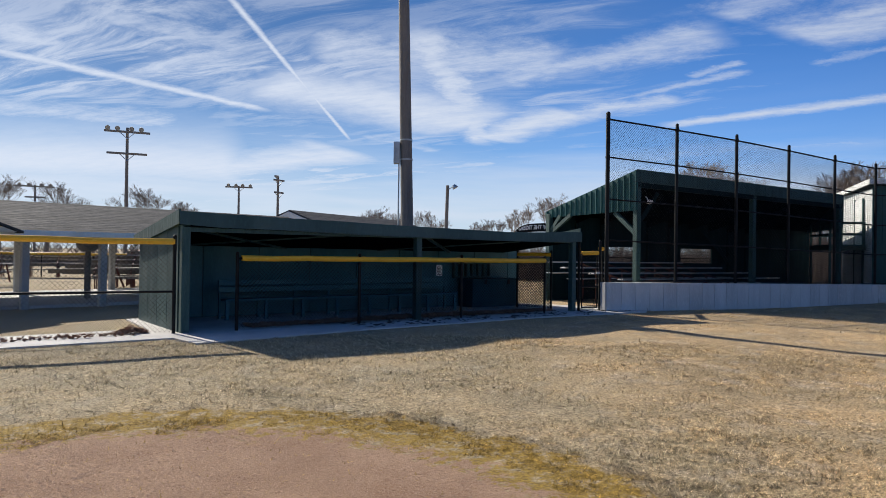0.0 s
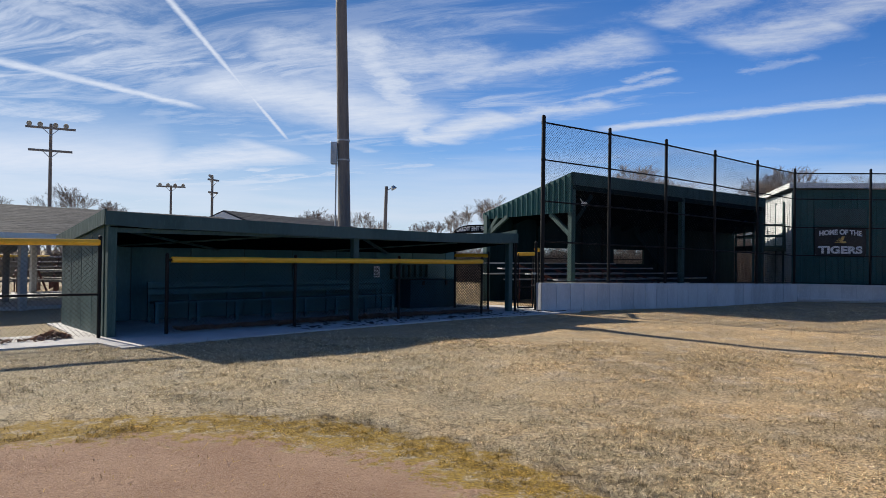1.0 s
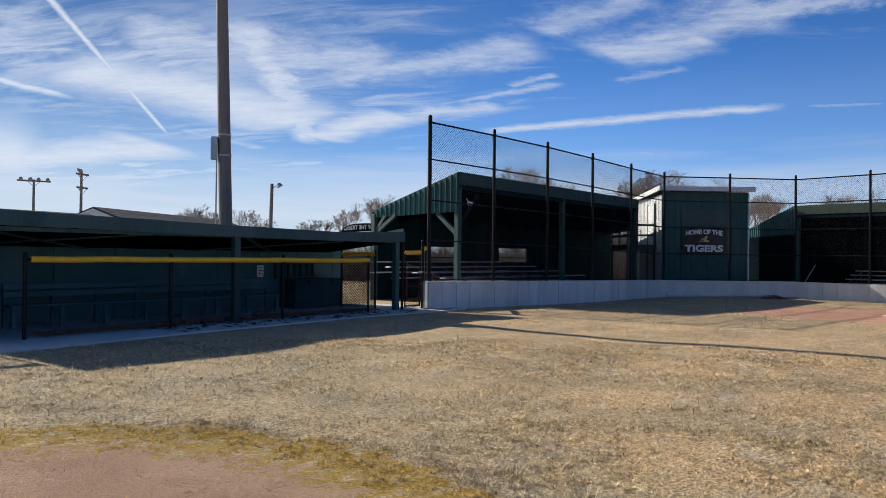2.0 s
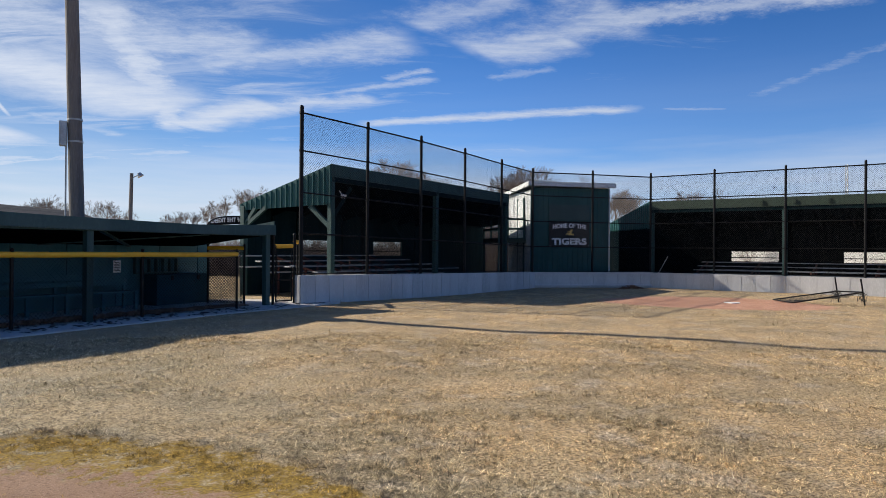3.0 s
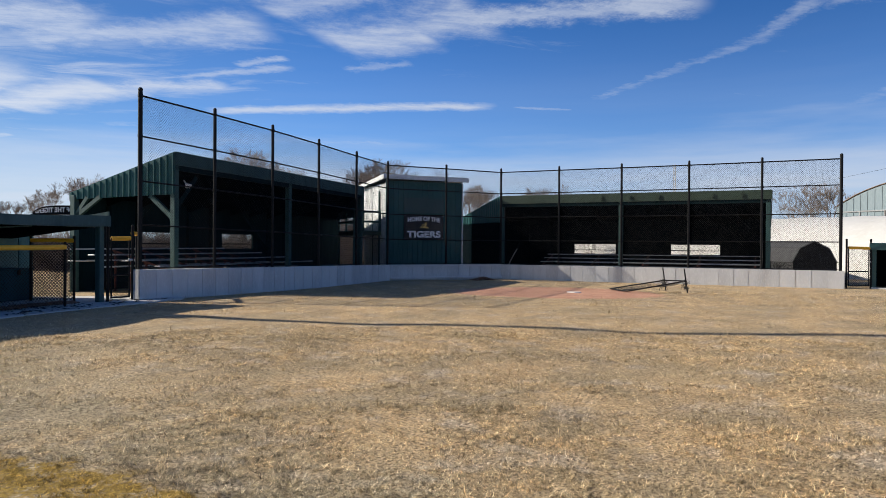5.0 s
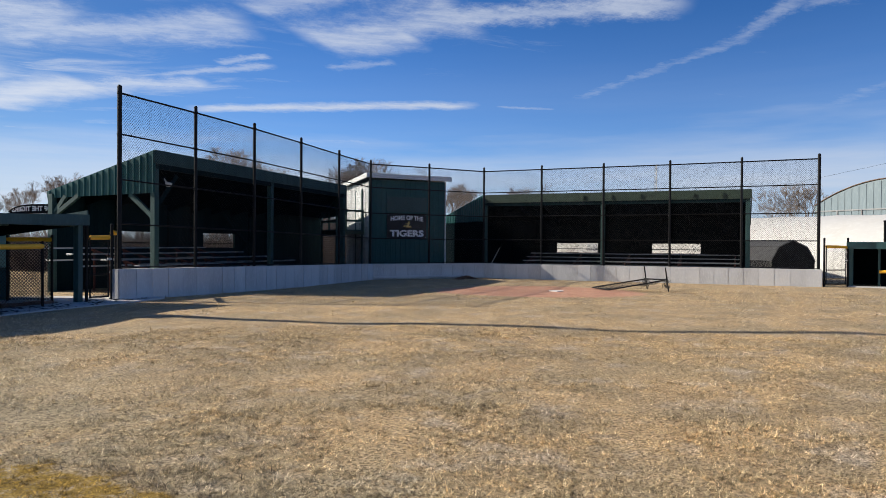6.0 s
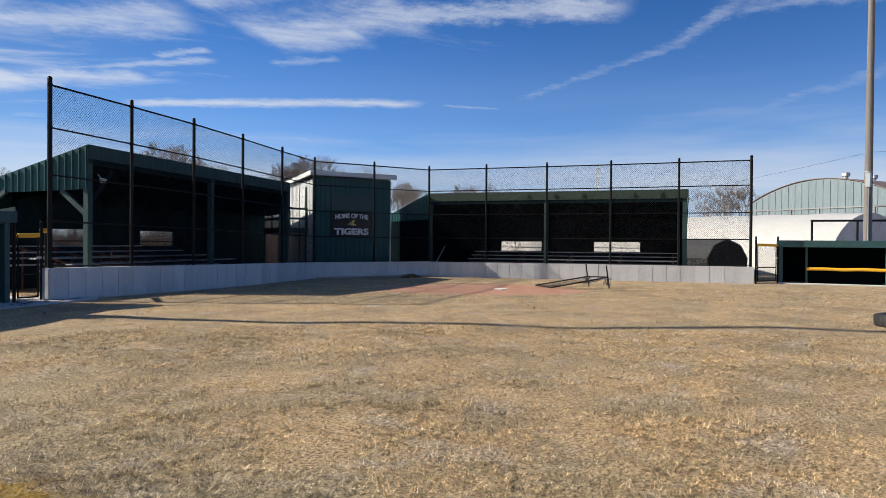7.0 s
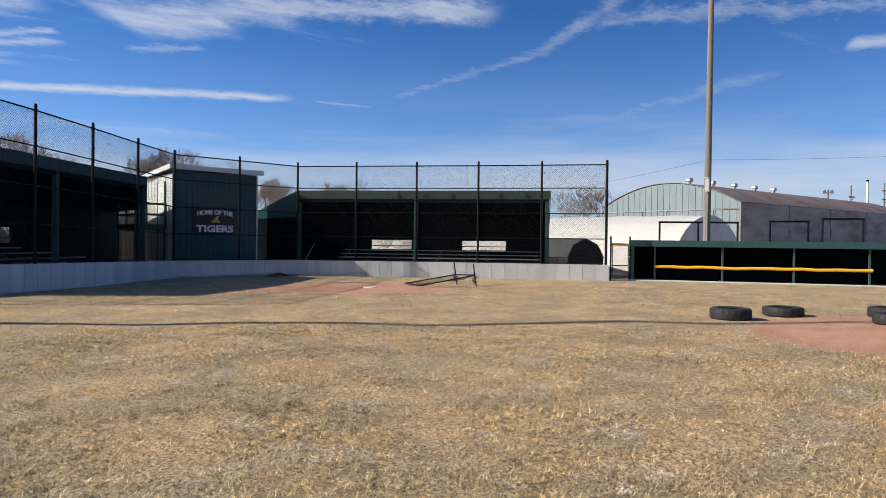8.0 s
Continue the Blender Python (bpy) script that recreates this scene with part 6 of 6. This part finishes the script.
# ---- turf: dry blades, thickest near by ----
def make_blades():
    rs = np.random.RandomState(7)
    def tufts(n, per, r0, r1, a0, a1, power, radius):
        r = r0 + (r1 - r0) * rs.rand(n) ** power
        a = np.radians(a0 + (a1 - a0) * rs.rand(n))
        c = np.stack([np.sin(a) * r, np.cos(a) * r], -1)
        lean = rs.uniform(0, 2 * np.pi, n)
        tall = np.clip(rs.gamma(5.0, 0.2, n), 0.45, 2.2)
        off = rs.normal(0, 1, (n, per, 2)) * (radius * (1 + 0.03 * r))[:, None, None]
        out_az = np.arctan2(off[..., 1], off[..., 0])
        az_ = np.where(rs.rand(n, per) < 0.55, out_az + rs.normal(0, 0.6, (n, per)), lean[:, None] + rs.normal(0, 0.7, (n, per)))
        return (c[:, None] + off).reshape(-1, 2), az_.ravel(), np.repeat(tall, per)
    sets = [tufts(24000, 26, 2.2, 6.2, -42, 94, 0.75, 0.034), tufts(34000, 18, 5.8, 12.0, -40, 93, 0.75, 0.038), tufts(32000, 11, 11.5, 25.0, -38, 92, 0.75, 0.05),
            tufts(5000, 12, 0.8, 10.0, 94, 318, 0.6, 0.05), tufts(1200, 20, 0.5, 2.3, -42, 94, 0.6, 0.04)]
    p, az, tall = (np.concatenate([q[k] for q in sets]) for k in range(3))
    keep = np.ones(len(p), bool)
    edge_d = np.full(len(p), 9.0)
    for i, (cx, cy, r) in enumerate(CIRCLES):
        d = np.hypot(p[:, 0] - cx, p[:, 1] - cy) - r
        wob = 0.16 * np.sin(p[:, 0] * 5.1 + p[:, 1] * 3.3) + 0.12 * np.sin(p[:, 0] * 11.7 - p[:, 1] * 9.1)
        edge_d = np.minimum(edge_d, d + wob)
    keep &= (edge_d > 0.02) | (rs.rand(len(p)) < 0.012)
    # not on slab, behind the backstop or in the dugouts
    ud, nd_ = np.array(UD), np.array((-UD.y, UD.x))
    q = p - np.array(D0)
    along, back = q @ ud, q @ nd_
    front = np.interp(along, [-9, -0.3, -0.2, 3.0, 7.6, 10.0, 11.3], [-0.55, -0.62, -1.45, -1.05, -0.85, -1.05, -0.95])
    keep &= ~((along > -9.5) & (along < 11.2) & (back > front + np.abs(rs.normal(0, 0.10, len(p)))))
    for a, nrm in ((P1, N1), (P6, N2), (P8, N3)):
        keep &= (p - np.array(a)) @ np.array(nrm) < -0.17
    keep &= (p - np.array(E0V)) @ np.array((-UE.y, UE.x)) < -0.5
    bare = np.sin(p[:, 0] * 1.9 + 1.3 * np.sin(p[:, 1] * 1.1)) * np.sin(p[:, 1] * 1.7 + 1.1 * np.sin(p[:, 0] * 0.9)) + 0.6 * np.sin(p[:, 0] * 4.3) * np.sin(p[:, 1] * 5.2)
    keep &= rs.rand(len(p)) < np.clip(0.9 + 0.3 * bare, 0.35, 1.0)
    # small gaps between the tufts
    wx, wy = p[:, 0] + 0.12 * np.sin(p[:, 1] * 6.1), p[:, 1] + 0.12 * np.sin(p[:, 0] * 5.3)
    gap = np.sin(wx * 31.0 + 2.0 * np.sin(wy * 9.0)) * np.sin(wy * 27.0 + 2.0 * np.sin(wx * 8.0)) + 0.8 * np.sin(wx * 13.7 + wy * 5.0) * np.sin(wy * 11.9 - wx * 4.0)
    keep &= rs.rand(len(p)) < np.clip(0.72 + 0.75 * gap, 0.12, 1.0)
    p, bare, az, tall = p[keep], bare[keep], az[keep], tall[keep]
    n = len(p)
    dist = np.hypot(p[:, 0], p[:, 1])
    length = rs.uniform(0.016, 0.044, n) * tall * (1 + 0.25 * np.clip(bare, -1, 1)) * (1 + 0.02 * dist)
    ring = np.hypot(p[:, 0] - CIRCLES[0][0], p[:, 1] - CIRCLES[0][1]) - CIRCLES[0][2]
    length = np.where((ring > -0.2) & (ring < 0.62), length * 0.65, length)
    wid = rs.uniform(0.0008, 0.0018, n) * (1 + 0.15 * dist)
    tilt = np.clip(rs.normal(1.15, 0.28, n), 0.25, 1.52)
    z = ground_height(p[:, 0], p[:, 1])
    base = np.stack([p[:, 0], p[:, 1], z - 0.002], -1)
    d = np.stack([np.cos(az) * np.sin(tilt), np.sin(az) * np.sin(tilt), np.cos(tilt)], -1)
    s = np.stack([-np.sin(az), np.cos(az), np.zeros(n)], -1) * wid[:, None]
    tip = base + d * length[:, None] - np.array([0, 0, 1]) * (length * 0.12)[:, None]
    tip[:, 2] = np.maximum(tip[:, 2], z + 0.004)
    co = np.stack([base - s, base + s, tip + s * 0.25, tip - s * 0.25], 1).reshape(-1, 3)
    k = np.arange(n) * 4
    tri = np.stack([k, k + 1, k + 2, k, k + 2, k + 3], -1).reshape(-1)
    me = bpy.data.meshes.new("grass_blades")
    me.vertices.add(len(co))
    me.vertices.foreach_set("co", co.ravel())
    me.loops.add(len(tri))
    me.loops.foreach_set("vertex_index", tri)
    me.polygons.add(len(tri) // 3)
    me.polygons.foreach_set("loop_start", np.arange(len(tri) // 3) * 3)
    me.update(calc_edges=True)
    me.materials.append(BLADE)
    return tagged(new("grass_blades", me), "dry tan dormant grass blades across the field", "grass", kind="stuff")


make_blades()


def make_grit():
    """Loose pebbles and clods on the bare dirt near by."""
    rs = random.Random(9)
    b = bmn()
    for i in range(26000):
        a, r = rs.uniform(0, 6.283), 2.5 * math.sqrt(rs.random())
        x, y = CIRCLES[0][0] + r * math.cos(a), CIRCLES[0][1] + r * math.sin(a)
        if y < 2.0:
            continue
        s = rs.uniform(0.002, 0.006) * (1.8 if rs.random() < 0.03 else 1)
        vs = [b.verts.new((x + s * rs.uniform(0.7, 1.3) * dx, y + s * rs.uniform(0.7, 1.3) * dy, 0.001 + s * rs.uniform(0.4, 0.8) * dz)) for dx, dy, dz in ((1, 0, 0), (0, 1, 0), (-1, 0, 0), (0, -1, 0), (0, 0, 1))]
        for f in ((0, 1, 4), (1, 2, 4), (2, 3, 4), (3, 0, 4)):
            b.faces.new([vs[j] for j in f])
    ob = part("grit", b, surface("red_grit", (0.50, 0.33, 0.23), (0.32, 0.19, 0.12), (0.66, 0.50, 0.38), 0.95, grain=60), None)
    return tagged(ob, "loose reddish grit and clods on bare dirt", "grit", kind="stuff")


make_grit()
